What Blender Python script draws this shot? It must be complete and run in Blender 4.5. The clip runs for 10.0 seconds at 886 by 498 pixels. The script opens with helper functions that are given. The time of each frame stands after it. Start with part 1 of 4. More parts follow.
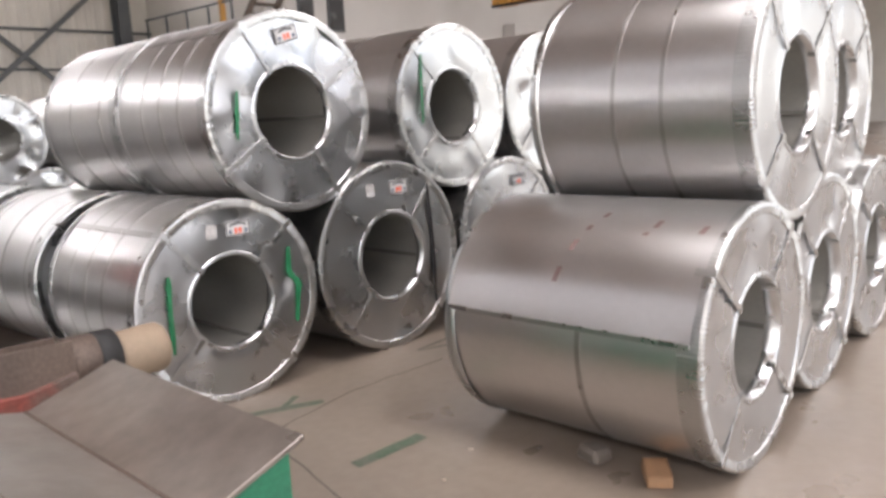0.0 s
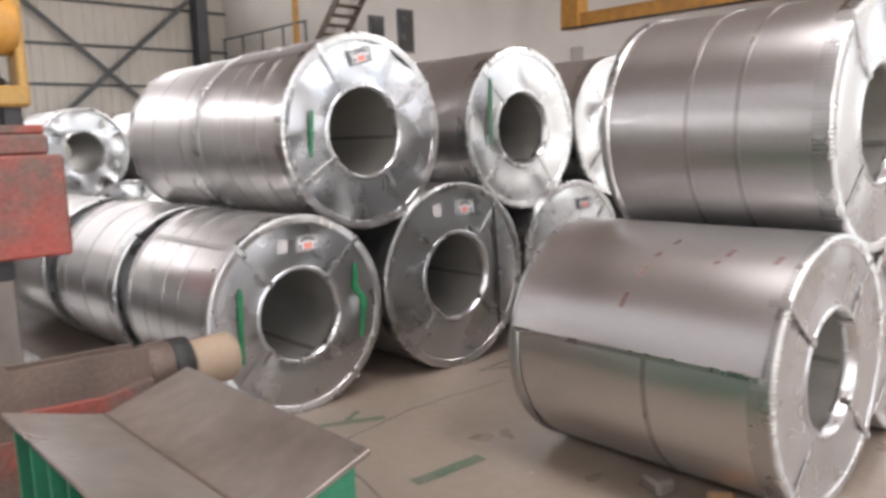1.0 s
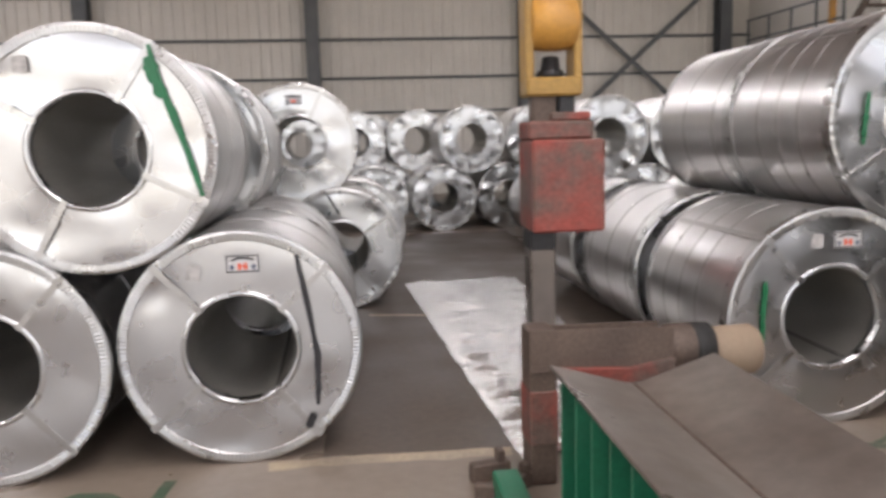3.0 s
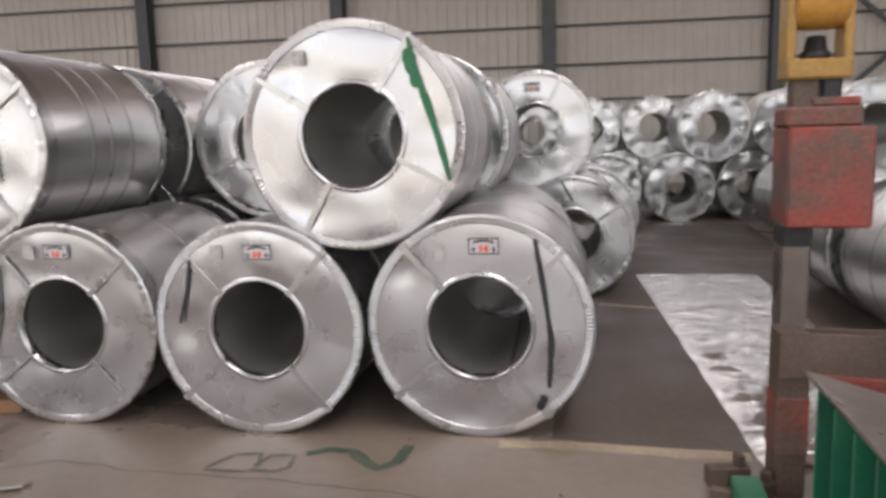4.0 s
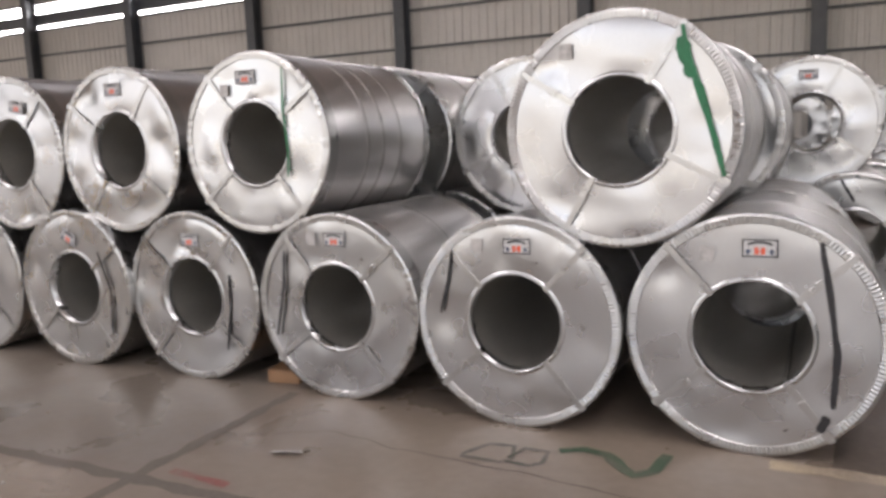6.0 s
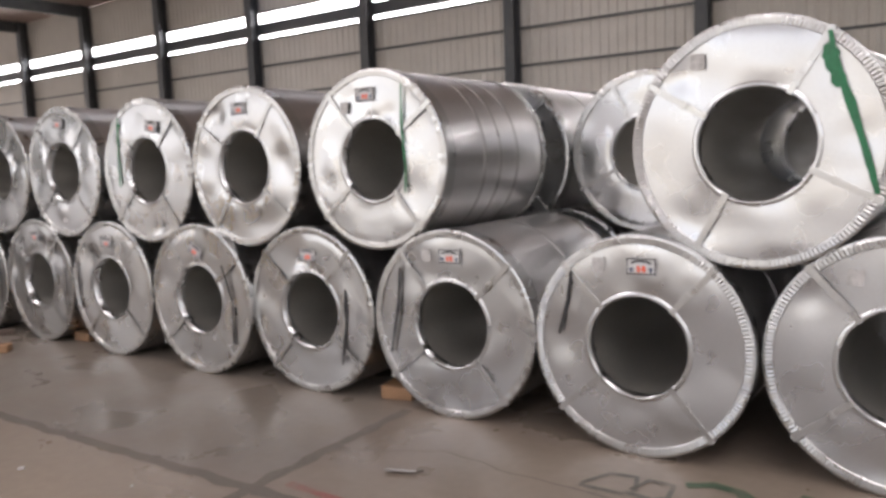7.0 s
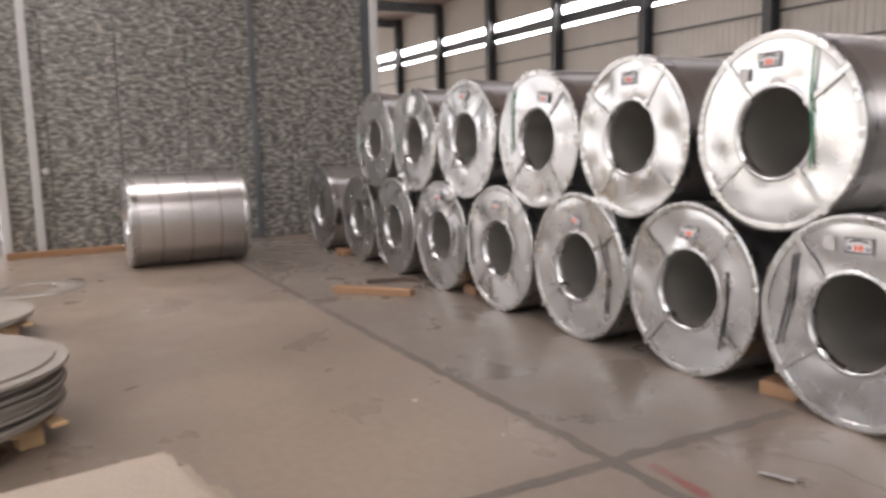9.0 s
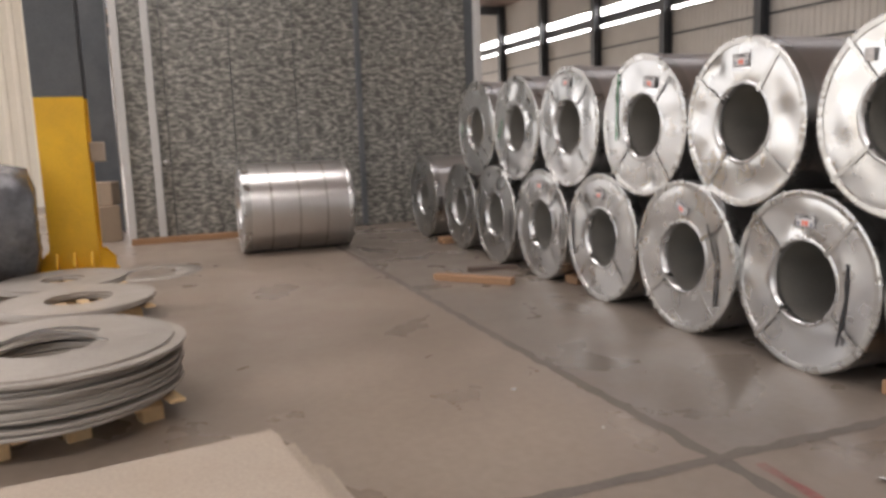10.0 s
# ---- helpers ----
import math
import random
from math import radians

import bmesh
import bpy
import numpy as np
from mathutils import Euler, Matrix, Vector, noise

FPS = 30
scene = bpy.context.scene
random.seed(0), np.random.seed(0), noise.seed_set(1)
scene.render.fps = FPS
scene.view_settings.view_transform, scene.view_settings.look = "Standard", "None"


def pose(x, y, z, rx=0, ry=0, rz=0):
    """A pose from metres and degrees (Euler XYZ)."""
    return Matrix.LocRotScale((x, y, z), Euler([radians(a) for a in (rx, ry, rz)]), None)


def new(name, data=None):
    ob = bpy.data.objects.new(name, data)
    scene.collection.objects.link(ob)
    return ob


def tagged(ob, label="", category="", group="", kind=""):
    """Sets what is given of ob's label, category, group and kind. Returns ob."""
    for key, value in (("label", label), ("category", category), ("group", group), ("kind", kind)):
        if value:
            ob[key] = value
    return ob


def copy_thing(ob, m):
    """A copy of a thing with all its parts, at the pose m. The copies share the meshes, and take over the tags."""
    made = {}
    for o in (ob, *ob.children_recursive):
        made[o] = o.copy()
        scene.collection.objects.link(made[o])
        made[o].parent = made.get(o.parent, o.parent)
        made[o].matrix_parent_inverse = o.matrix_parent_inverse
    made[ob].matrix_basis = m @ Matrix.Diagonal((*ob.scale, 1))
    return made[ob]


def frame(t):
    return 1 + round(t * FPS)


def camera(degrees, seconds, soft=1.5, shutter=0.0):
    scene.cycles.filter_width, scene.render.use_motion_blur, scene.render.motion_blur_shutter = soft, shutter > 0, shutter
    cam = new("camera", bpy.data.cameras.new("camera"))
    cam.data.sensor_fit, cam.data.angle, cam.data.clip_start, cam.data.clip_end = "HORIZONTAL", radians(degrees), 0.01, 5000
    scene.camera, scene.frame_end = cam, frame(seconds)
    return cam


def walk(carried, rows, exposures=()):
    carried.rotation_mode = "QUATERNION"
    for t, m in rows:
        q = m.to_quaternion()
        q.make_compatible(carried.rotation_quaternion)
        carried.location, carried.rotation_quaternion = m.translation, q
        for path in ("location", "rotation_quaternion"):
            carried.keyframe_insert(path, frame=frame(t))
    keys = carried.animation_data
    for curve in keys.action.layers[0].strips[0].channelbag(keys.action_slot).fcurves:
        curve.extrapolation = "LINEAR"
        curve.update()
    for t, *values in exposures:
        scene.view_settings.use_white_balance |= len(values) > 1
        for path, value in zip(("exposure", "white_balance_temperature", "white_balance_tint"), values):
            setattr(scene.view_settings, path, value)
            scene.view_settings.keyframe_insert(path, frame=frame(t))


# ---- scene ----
cam = camera(60.26, 10.0, soft=3.3, shutter=0.25)
# seconds, eye, then the turn about x, y and z in degrees
PATH = [
    (0.0, -0.026, -0.106, 1.495, 80.04, 3.04, -48.87),
    (0.5, -0.034, -0.102, 1.499, 81.88, 2.57, -49.81),
    (1.0, -0.062, -0.103, 1.503, 81.75, 1.92, -44.09),
    (1.5, -0.101, -0.085, 1.503, 81.88, 1.50, -34.84),
    (2.0, -0.131, -0.072, 1.501, 81.27, 1.42, -25.10),
    (2.5, -0.165, -0.054, 1.503, 81.37, 1.64, -16.48),
    (3.0, -0.201, -0.039, 1.508, 81.84, 1.70, -7.75),
    (4.5, -0.281, -0.093, 1.510, 80.93, 1.63, 15.21),
    (5.0, -0.282, -0.103, 1.506, 80.64, 1.85, 19.03),
    (5.5, -0.321, -0.084, 1.507, 80.82, 2.07, 22.84),
    (6.8, -0.501, -0.022, 1.504, 83.14, 2.17, 32.93),
    (7.0, -0.504, -0.016, 1.497, 83.26, 2.27, 34.60),
    (7.5, -0.526, -0.027, 1.485, 82.79, 2.26, 39.67),
    (8.0, -0.535, 0.001, 1.501, 82.33, 2.10, 46.99),
    (8.2, -0.539, 0.008, 1.503, 82.31, 1.70, 49.87),
    (8.5, -0.557, 0.015, 1.508, 82.20, 1.41, 54.14),
    (9.0, -0.577, 0.009, 1.502, 81.95, 1.33, 62.45),
    (9.5, -0.586, 0.010, 1.499, 81.72, 1.94, 70.63),
    (10.0, -0.571, 0.017, 1.503, 81.29, 2.01, 70.06),
]
walk(cam, [(t, pose(x, y, z, rx, ry, rz)) for t, x, y, z, rx, ry, rz in PATH], [(0.0, 0.82, 6550, 16), (2.0, 0.66, 6600, 16), (4.5, 0.05, 6700, 18), (7.5, 0.06, 6650, 18), (9.0, 0.34, 6750, 18), (9.5, 0.36, 6900, 17), (10.0, 0.17, 6900, 17)])

# ---------------------------------------------------------------- light
world = bpy.data.worlds.new("world")
scene.world = world
world.use_nodes = True
wn = world.node_tree
sky = wn.nodes.new("ShaderNodeTexSky")
sky.sky_type, sky.sun_disc = "NISHITA", False
sky.sun_elevation, sky.sun_rotation = radians(50), radians(200)
wn.links.new(sky.outputs[0], wn.nodes["Background"].inputs[0])
wn.nodes["Background"].inputs[1].default_value = 0.12


def daylight(name, x, y, z, rx, rz, wide, high, watts, colour=(1.0, 0.97, 0.93)):
    """An area lamp that sends the sky's light inwards, from an opening unless noted."""
    lamp = bpy.data.lights.new(name, "AREA")
    lamp.shape, lamp.size, lamp.size_y, lamp.energy, lamp.color = "RECTANGLE", wide, high, watts, colour
    ob = new(name, lamp)
    ob.matrix_world = pose(x, y, z, rx, 0, rz)
    return ob


ROOF = 9.4
NORTH, SOUTH, WEST, EAST = 21.5, -16.0, -62.0, 44.0
SKYLIGHTS = [-45.7, -33.8, -21.9, -10.0, 2.0, 14.0, 26.0]
for sx in SKYLIGHTS:
    daylight("skylight_lamp", sx, -6.0, ROOF - 0.02, 0, 0, 2.6, 19.0, 950)
for sx, watts in zip(SKYLIGHTS[2:4], (60, 90)):
    daylight("skylight_lamp", sx, 12.5, ROOF - 0.02, 0, 0, 1.3, 16.0, watts)
daylight("south_window_lamp", -8.0, SOUTH + 0.02, 4.0, 90, 0, 100.0, 7.6, 2250)
daylight("north_window_lamp", -26.0, NORTH + 0.25, 7.25, -90, 0, 72.0, 0.36, 420)
# lamp added before the solid west wall; no window is built there
daylight("west_end_lamp", WEST + 0.02, 3.0, 5.0, 90, -90, 30.0, 4.0, 1500)
# fill light added before the closed inner west wall, for the far coil ends
daylight("west_fill_lamp", -21.7, -10.5, 4.0, 90, -90, 9.0, 5.5, 420, (0.93, 0.97, 1.0))
# lamp added out of view before the closed east wall
daylight("east_end_lamp", EAST - 0.02, -4.0, 4.2, 90, 90, 26.0, 7.0, 210)


# ---------------------------------------------------------------- materials
def shader(name, colour, rough=0.5, metal=0.0, scale=3.0, spread=0.15, fine=40.0, bump=0.1, second=None, second_scale=0.8,
           rough_spread=0.12, stretch=(1, 1, 1), second_amount=0.5, island=0.0, ramp_span=(0.42, 0.68), coat=0.0, bump_dist=0.004, stain_rough=0.62):
    """A surface with variation at two scales: large stains towards a second colour, fine grain, and relief."""
    m = bpy.data.materials.new(name)
    m.use_nodes = True
    nt = m.node_tree
    bsdf = nt.nodes["Principled BSDF"]
    N, K = nt.nodes.new, nt.links.new
    co = N("ShaderNodeTexCoord")
    mp = N("ShaderNodeMapping")
    mp.inputs["Scale"].default_value = stretch
    K(co.outputs["Object"], mp.inputs[0])
    big, small = N("ShaderNodeTexNoise"), N("ShaderNodeTexNoise")
    big.inputs["Scale"].default_value, big.inputs["Detail"].default_value, big.inputs["Roughness"].default_value = second_scale, 6, stain_rough
    small.inputs["Scale"].default_value, small.inputs["Detail"].default_value = fine, 4
    mid = N("ShaderNodeTexNoise")
    mid.inputs["Scale"].default_value, mid.inputs["Detail"].default_value = scale, 5
    info = N("ShaderNodeObjectInfo")
    off = N("ShaderNodeVectorMath")
    off.operation = "MULTIPLY_ADD"
    K(info.outputs["Random"], off.inputs[0])
    off.inputs[1].default_value = (37, 23, 31)
    K(mp.outputs[0], off.inputs[2])
    for n in (big, small, mid):
        K(off.outputs[0], n.inputs[0])
    ramp = N("ShaderNodeValToRGB")
    ramp.color_ramp.elements[0].position, ramp.color_ramp.elements[1].position = ramp_span
    K(big.outputs["Fac"], ramp.inputs[0])
    amt = N("ShaderNodeMath")
    amt.operation = "MULTIPLY"
    K(ramp.outputs[0], amt.inputs[0])
    amt.inputs[1].default_value = second_amount
    mix = N("ShaderNodeMix")
    mix.data_type = "RGBA"
    K(amt.outputs[0], mix.inputs["Factor"])
    mix.inputs[6].default_value = (*colour, 1)
    mix.inputs[7].default_value = (*(second or colour), 1)
    add = N("ShaderNodeMath")
    add.operation = "ADD"
    K(mid.outputs["Fac"], add.inputs[0])
    K(small.outputs["Fac"], add.inputs[1])
    rng = N("ShaderNodeMapRange")
    rng.inputs["From Min"].default_value, rng.inputs["From Max"].default_value = 0.7, 1.3
    rng.inputs["To Min"].default_value, rng.inputs["To Max"].default_value = 1 - spread, 1 + spread
    K(add.outputs[0], rng.inputs[0])
    mul = N("ShaderNodeMix")
    mul.data_type, mul.blend_type = "RGBA", "MULTIPLY"
    mul.inputs["Factor"].default_value = 1
    K(mix.outputs[2], mul.inputs[6])
    K(rng.outputs[0], mul.inputs[7])
    last = mul.outputs[2]
    if island:
        hsv = N("ShaderNodeHueSaturation")
        val = N("ShaderNodeMapRange")
        val.inputs["To Min"].default_value, val.inputs["To Max"].default_value = 1 - island, 1 + island
        K(info.outputs["Random"], val.inputs[0])
        K(val.outputs[0], hsv.inputs["Value"])
        K(last, hsv.inputs["Color"])
        last = hsv.outputs[0]
    K(last, bsdf.inputs["Base Color"])
    rr = N("ShaderNodeMapRange")
    rr.inputs["From Min"].default_value, rr.inputs["From Max"].default_value = 0.3, 0.7
    rr.inputs["To Min"].default_value, rr.inputs["To Max"].default_value = max(0.03, rough - rough_spread), min(1, rough + rough_spread)
    K(mid.outputs["Fac"], rr.inputs[0])
    K(rr.outputs[0], bsdf.inputs["Roughness"])
    bsdf.inputs["Metallic"].default_value = metal
    bsdf.inputs["Coat Weight"].default_value = coat
    if bump:
        bp = N("ShaderNodeBump")
        bp.inputs["Strength"].default_value, bp.inputs["Distance"].default_value = bump, bump_dist
        K(add.outputs[0], bp.inputs["Height"])
        K(bp.outputs[0], bsdf.inputs["Normal"])
    return m


ZINC = shader("galvanised_steel_cover", (0.575, 0.585, 0.59), 0.29, 1.0, 5, 0.04, 120, 0.06, (0.52, 0.535, 0.55), 2.5, 0.05, island=0.05)
BARREL = shader("galvanised_steel_barrel", (0.66, 0.65, 0.645), 0.33, 1.0, 1.2, 0.03, 24, 0.008, (0.57, 0.56, 0.55), 0.9, 0.05, (1.5, 1, 1.5), island=0.07)
WRAP = shader("dull_wrap_edge", (0.17, 0.165, 0.15), 0.5, 0.4, 6, 0.15, 60, 0.05)
RIM = shader("bright_crimped_steel", (0.53, 0.535, 0.53), 0.30, 1.0, 8, 0.06, 90, 0.10, (0.50, 0.50, 0.49), 4, 0.08)
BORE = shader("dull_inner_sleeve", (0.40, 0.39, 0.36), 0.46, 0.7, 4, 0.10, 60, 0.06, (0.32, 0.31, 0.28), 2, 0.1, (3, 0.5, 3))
STRAP = shader("steel_strap", (0.44, 0.43, 0.42), 0.36, 1.0, 10, 0.1, 90, 0.05)
FLOOR_M = shader("sealed_concrete", (0.275, 0.224, 0.180), 0.37, 0.0, 1.3, 0.10, 16, 0.03, (0.165, 0.134, 0.110), 0.34, 0.15, second_amount=0.9, ramp_span=(0.32, 0.74), stain_rough=0.42)
SLAB = shader("dark_brown_concrete", (0.098, 0.076, 0.060), 0.52, 0.0, 1.5, 0.2, 24, 0.05, (0.085, 0.067, 0.053), 0.7, 0.12, second_amount=0.8)
GLOSSY = shader("glossy_grey_concrete", (0.225, 0.192, 0.162), 0.33, 0.0, 1.6, 0.12, 18, 0.05, (0.150, 0.127, 0.107), 0.7, 0.16, second_amount=0.9, ramp_span=(0.32, 0.72))
CREAM = shader("cream_painted_sheeting", (0.80, 0.75, 0.64), 0.5, 0, 1.2, 0.05, 20, 0.02)
PLASTIC = shader("pale_clear_plastic", (0.62, 0.63, 0.64), 0.15, 0, 5, 0.1, 30, 0.1)
JOINT = shader("dark_floor_joint", (0.135, 0.115, 0.099), 0.7, 0, 3, 0.2, 40, 0.1)
SHEETING = shader("cream_wall_sheeting", (0.66, 0.64, 0.60), 0.45, 0.0, 1.2, 0.06, 20, 0.02, (0.58, 0.56, 0.52), 0.5)
STEELWORK = shader("dark_grey_steelwork", (0.085, 0.095, 0.105), 0.5, 0.0, 3, 0.15, 40, 0.05, (0.14, 0.14, 0.14), 1.5)
PLASTER = shader("pale_grey_render", (0.62, 0.61, 0.60), 0.8, 0.0, 1.0, 0.05, 30, 0.05, (0.54, 0.53, 0.52), 0.4)
ROOFING = shader("beige_roof_sheeting", (0.52, 0.42, 0.37), 0.6, 0.0, 1.0, 0.1, 20, 0.03, (0.42, 0.335, 0.29), 0.3)
GREEN = shader("green_machine_paint", (0.015, 0.16, 0.085), 0.42, 0.0, 4, 0.2, 60, 0.08, (0.03, 0.09, 0.06), 3, second_amount=0.6)
WORN = shader("worn_steel_plate", (0.205, 0.178, 0.157), 0.36, 0.35, 3, 0.16, 14, 0.04, (0.115, 0.092, 0.076), 2.2, 0.12, second_amount=0.8)
RED = shader("worn_red_paint", (0.27, 0.058, 0.044), 0.55, 0.0, 5, 0.28, 50, 0.12, (0.125, 0.085, 0.070), 3.4, second_amount=1.0, ramp_span=(0.40, 0.60))
RUST = shader("rusty_steel", (0.135, 0.098, 0.078), 0.6, 0.25, 5, 0.25, 60, 0.15, (0.10, 0.075, 0.062), 3, second_amount=0.9)
YELLOW = shader("yellow_paint", (0.80, 0.46, 0.02), 0.45, 0.0, 4, 0.08, 50, 0.05, (0.62, 0.34, 0.02), 2.5)
DULL_YELLOW = shader("dull_yellow_paint", (0.38, 0.225, 0.055), 0.5, 0.0, 5, 0.2, 50, 0.08, (0.33, 0.20, 0.06), 4, second_amount=0.8)
CRANE = shader("orange_crane_paint", (0.56, 0.28, 0.05), 0.45, 0.0, 5, 0.15, 50, 0.06, (0.34, 0.18, 0.05), 3, second_amount=0.8)
DARK = shader("dark_oily_steel", (0.035, 0.035, 0.037), 0.4, 0.5, 6, 0.2, 60, 0.1)
RUBBER = shader("black_rubber", (0.02, 0.02, 0.02), 0.6, 0, 6, 0.2, 60, 0.1)
CARD = shader("tan_cardboard", (0.30, 0.225, 0.16), 0.8, 0, 6, 0.08, 60, 0.05)
TIMBER = shader("raw_timber", (0.28, 0.16, 0.085), 0.7, 0, 5, 0.15, 60, 0.1, (0.23, 0.13, 0.07), 4, stretch=(1, 6, 6), island=0.15)
PALEWOOD = shader("pale_pallet_wood", (0.60, 0.43, 0.24), 0.7, 0, 5, 0.12, 60, 0.1, (0.48, 0.33, 0.18), 4, stretch=(1, 6, 6))
PLATE = shader("grey_cut_plate", (0.36, 0.335, 0.30), 0.5, 0.3, 4, 0.1, 60, 0.05, (0.29, 0.265, 0.235), 2, island=0.1)
BOARD = shader("dusty_board", (0.41, 0.345, 0.28), 0.7, 0.1, 4, 0.12, 60, 0.05, (0.30, 0.245, 0.195), 2, island=0.1)
WHITE = shader("white_paper", (0.56, 0.56, 0.56), 0.6, 0, 8, 0.04, 60, 0.0)
POSTWHITE = shader("white_painted_post", (0.50, 0.50, 0.49), 0.4, 0, 4, 0.06, 50, 0.03)
GREY_PAPER = shader("faded_grey_sticker", (0.46, 0.45, 0.44), 0.6, 0, 30, 0.3, 90, 0.0)
INK = shader("black_ink", (0.03, 0.03, 0.035), 0.5, 0, 8, 0.1, 60, 0.0)
INK_RED = shader("red_ink", (0.75, 0.13, 0.07), 0.5, 0, 8, 0.1, 60, 0.0)
INK_BLUE = shader("blue_ink", (0.04, 0.06, 0.12), 0.5, 0, 8, 0.1, 60, 0.0)
SPRAY_GREEN = shader("green_spray_paint", (0.012, 0.15, 0.062), 0.45, 0, 12, 0.3, 90, 0.03)
RED_DASH = shader("faded_red_mark", (0.34, 0.235, 0.225), 0.4, 0.6, 12, 0.3, 90, 0.03)
SPRAY_BLACK = shader("black_spray_paint", (0.022, 0.022, 0.025), 0.45, 0, 12, 0.3, 90, 0.03)
FLOOR_GREEN = shader("worn_green_floor_paint", (0.06, 0.10, 0.062), 0.5, 0, 6, 0.25, 60, 0.03, (0.15, 0.14, 0.115), 7, second_amount=1.0)
FLOOR_DARK = shader("worn_dark_floor_paint", (0.085, 0.085, 0.072), 0.5, 0, 6, 0.25, 60, 0.03, (0.17, 0.15, 0.13), 7, second_amount=1.0)
FLOOR_RED = shader("worn_red_floor_paint", (0.24, 0.08, 0.07), 0.5, 0, 6, 0.25, 60, 0.03, (0.20, 0.16, 0.14), 7, second_amount=1.0)
FLOOR_YELLOW = shader("worn_yellow_floor_paint", (0.42, 0.34, 0.24), 0.5, 0, 6, 0.25, 60, 0.03, (0.24, 0.20, 0.165), 3, second_amount=1.0)
FOIL = shader("clear_plastic_sheet", (0.66, 0.65, 0.64), 0.10, 0.8, 5, 0.12, 14, 0.45, (0.46, 0.45, 0.44), 1.2, 0.08, bump_dist=0.025)
DARKGLASS = shader("dark_window_glass", (0.05, 0.052, 0.055), 0.2, 0, 3, 0.1, 30, 0)


def mosaic_material():
    """Glossy film printed with small dark and pale flecks in rows."""
    m = shader("mosaic_film", (0.16, 0.16, 0.145), 0.22, 0.25, 1.5, 0.1, 9, 0.25, rough_spread=0.08)
    nt = m.node_tree
    N, K = nt.nodes.new, nt.links.new
    co, mp = N("ShaderNodeTexCoord"), N("ShaderNodeMapping")
    mp.inputs["Scale"].default_value = (1, 4.2, 10.5)
    K(co.outputs["Object"], mp.inputs[0])
    v = N("ShaderNodeTexNoise")
    v.inputs["Scale"].default_value, v.inputs["Detail"].default_value, v.inputs["Roughness"].default_value, v.inputs["Distortion"].default_value = 2.0, 3, 0.6, 0.35
    K(mp.outputs[0], v.inputs[0])
    r = N("ShaderNodeValToRGB")
    e = r.color_ramp.elements
    e[0].position, e[0].color = 0.40, (0.115, 0.116, 0.107, 1)
    e[1].position, e[1].color = 0.64, (0.43, 0.415, 0.378, 1)
    mid = e.new(0.52)
    mid.color = (0.235, 0.233, 0.214, 1)
    K(v.outputs["Fac"], r.inputs[0])
    K(r.outputs[0], nt.nodes["Principled BSDF"].inputs["Base Color"])
    return m


MOSAIC = mosaic_material()
DARKFILM = shader("dark_film", (0.10, 0.105, 0.115), 0.16, 0.2, 6, 0.2, 18, 0.7, (0.22, 0.22, 0.225), 2.5, 0.08, bump_dist=0.02)


# ---------------------------------------------------------------- mesh helpers
def mesh(name, verts, faces, material, smooth=False):
    me = bpy.data.meshes.new(name)
    me.from_pydata([tuple(v) for v in verts], [], faces)
    me.materials.append(material)
    if smooth:
        me.polygons.foreach_set("use_smooth", [True] * len(me.polygons))
    me.update()
    return me


def put(name, me, parent=None, m=None, label=""):
    ob = new(name, me)
    if parent is not None:
        ob.parent = parent
    if m is not None:
        ob.matrix_basis = m
    if label:
        ob["label"] = label
    return ob


def thing(name, label, category, m, group="", kind=""):
    return tagged(put(name, None, None, m), label, category, group, kind)


def box_mesh(name, sx, sy, sz, material, bevel=0.006, centre=(0, 0, 0)):
    """A box with softened edges, its middle at centre."""
    bm = bmesh.new()
    bmesh.ops.create_cube(bm, size=1.0, matrix=Matrix.Translation(centre) @ Matrix.Diagonal((sx, sy, sz, 1)))
    if bevel:
        bmesh.ops.bevel(bm, geom=bm.edges[:], offset=min(bevel, 0.3 * min(sx, sy, sz)), segments=1, affect="EDGES")
    return finish(name, bm, material)


def finish(name, bm, material, smooth=False):
    bmesh.ops.recalc_face_normals(bm, faces=bm.faces[:])
    me = bpy.data.meshes.new(name)
    bm.to_mesh(me)
    bm.free()
    me.materials.append(material)
    if smooth:
        me.polygons.foreach_set("use_smooth", [True] * len(me.polygons))
    return me


def boxes_mesh(name, boxes, material, bevel=0.004):
    """Several boxes of one part, each (x, y, z, sx, sy, sz)."""
    bm = bmesh.new()
    for x, y, z, sx, sy, sz in boxes:
        bmesh.ops.create_cube(bm, size=1.0, matrix=Matrix.Translation((x, y, z)) @ Matrix.Diagonal((sx, sy, sz, 1)))
    if bevel:
        bmesh.ops.bevel(bm, geom=bm.edges[:], offset=bevel, segments=1, affect="EDGES")
    return finish(name, bm, material)


def prism(name, outline, y0, y1, material, bevel=0.004):
    """An outline of (x, z) points drawn out along y."""
    bm = bmesh.new()
    a = [bm.verts.new((x, y0, z)) for x, z in outline]
    b = [bm.verts.new((x, y1, z)) for x, z in outline]
    bm.faces.new(a)
    bm.faces.new(b[::-1])
    n = len(outline)
    for i in range(n):
        bm.faces.new((a[i], a[(i + 1) % n], b[(i + 1) % n], b[i]))
    if bevel:
        bmesh.ops.bevel(bm, geom=bm.edges[:], offset=bevel, segments=1, affect="EDGES")
    return finish(name, bm, material)


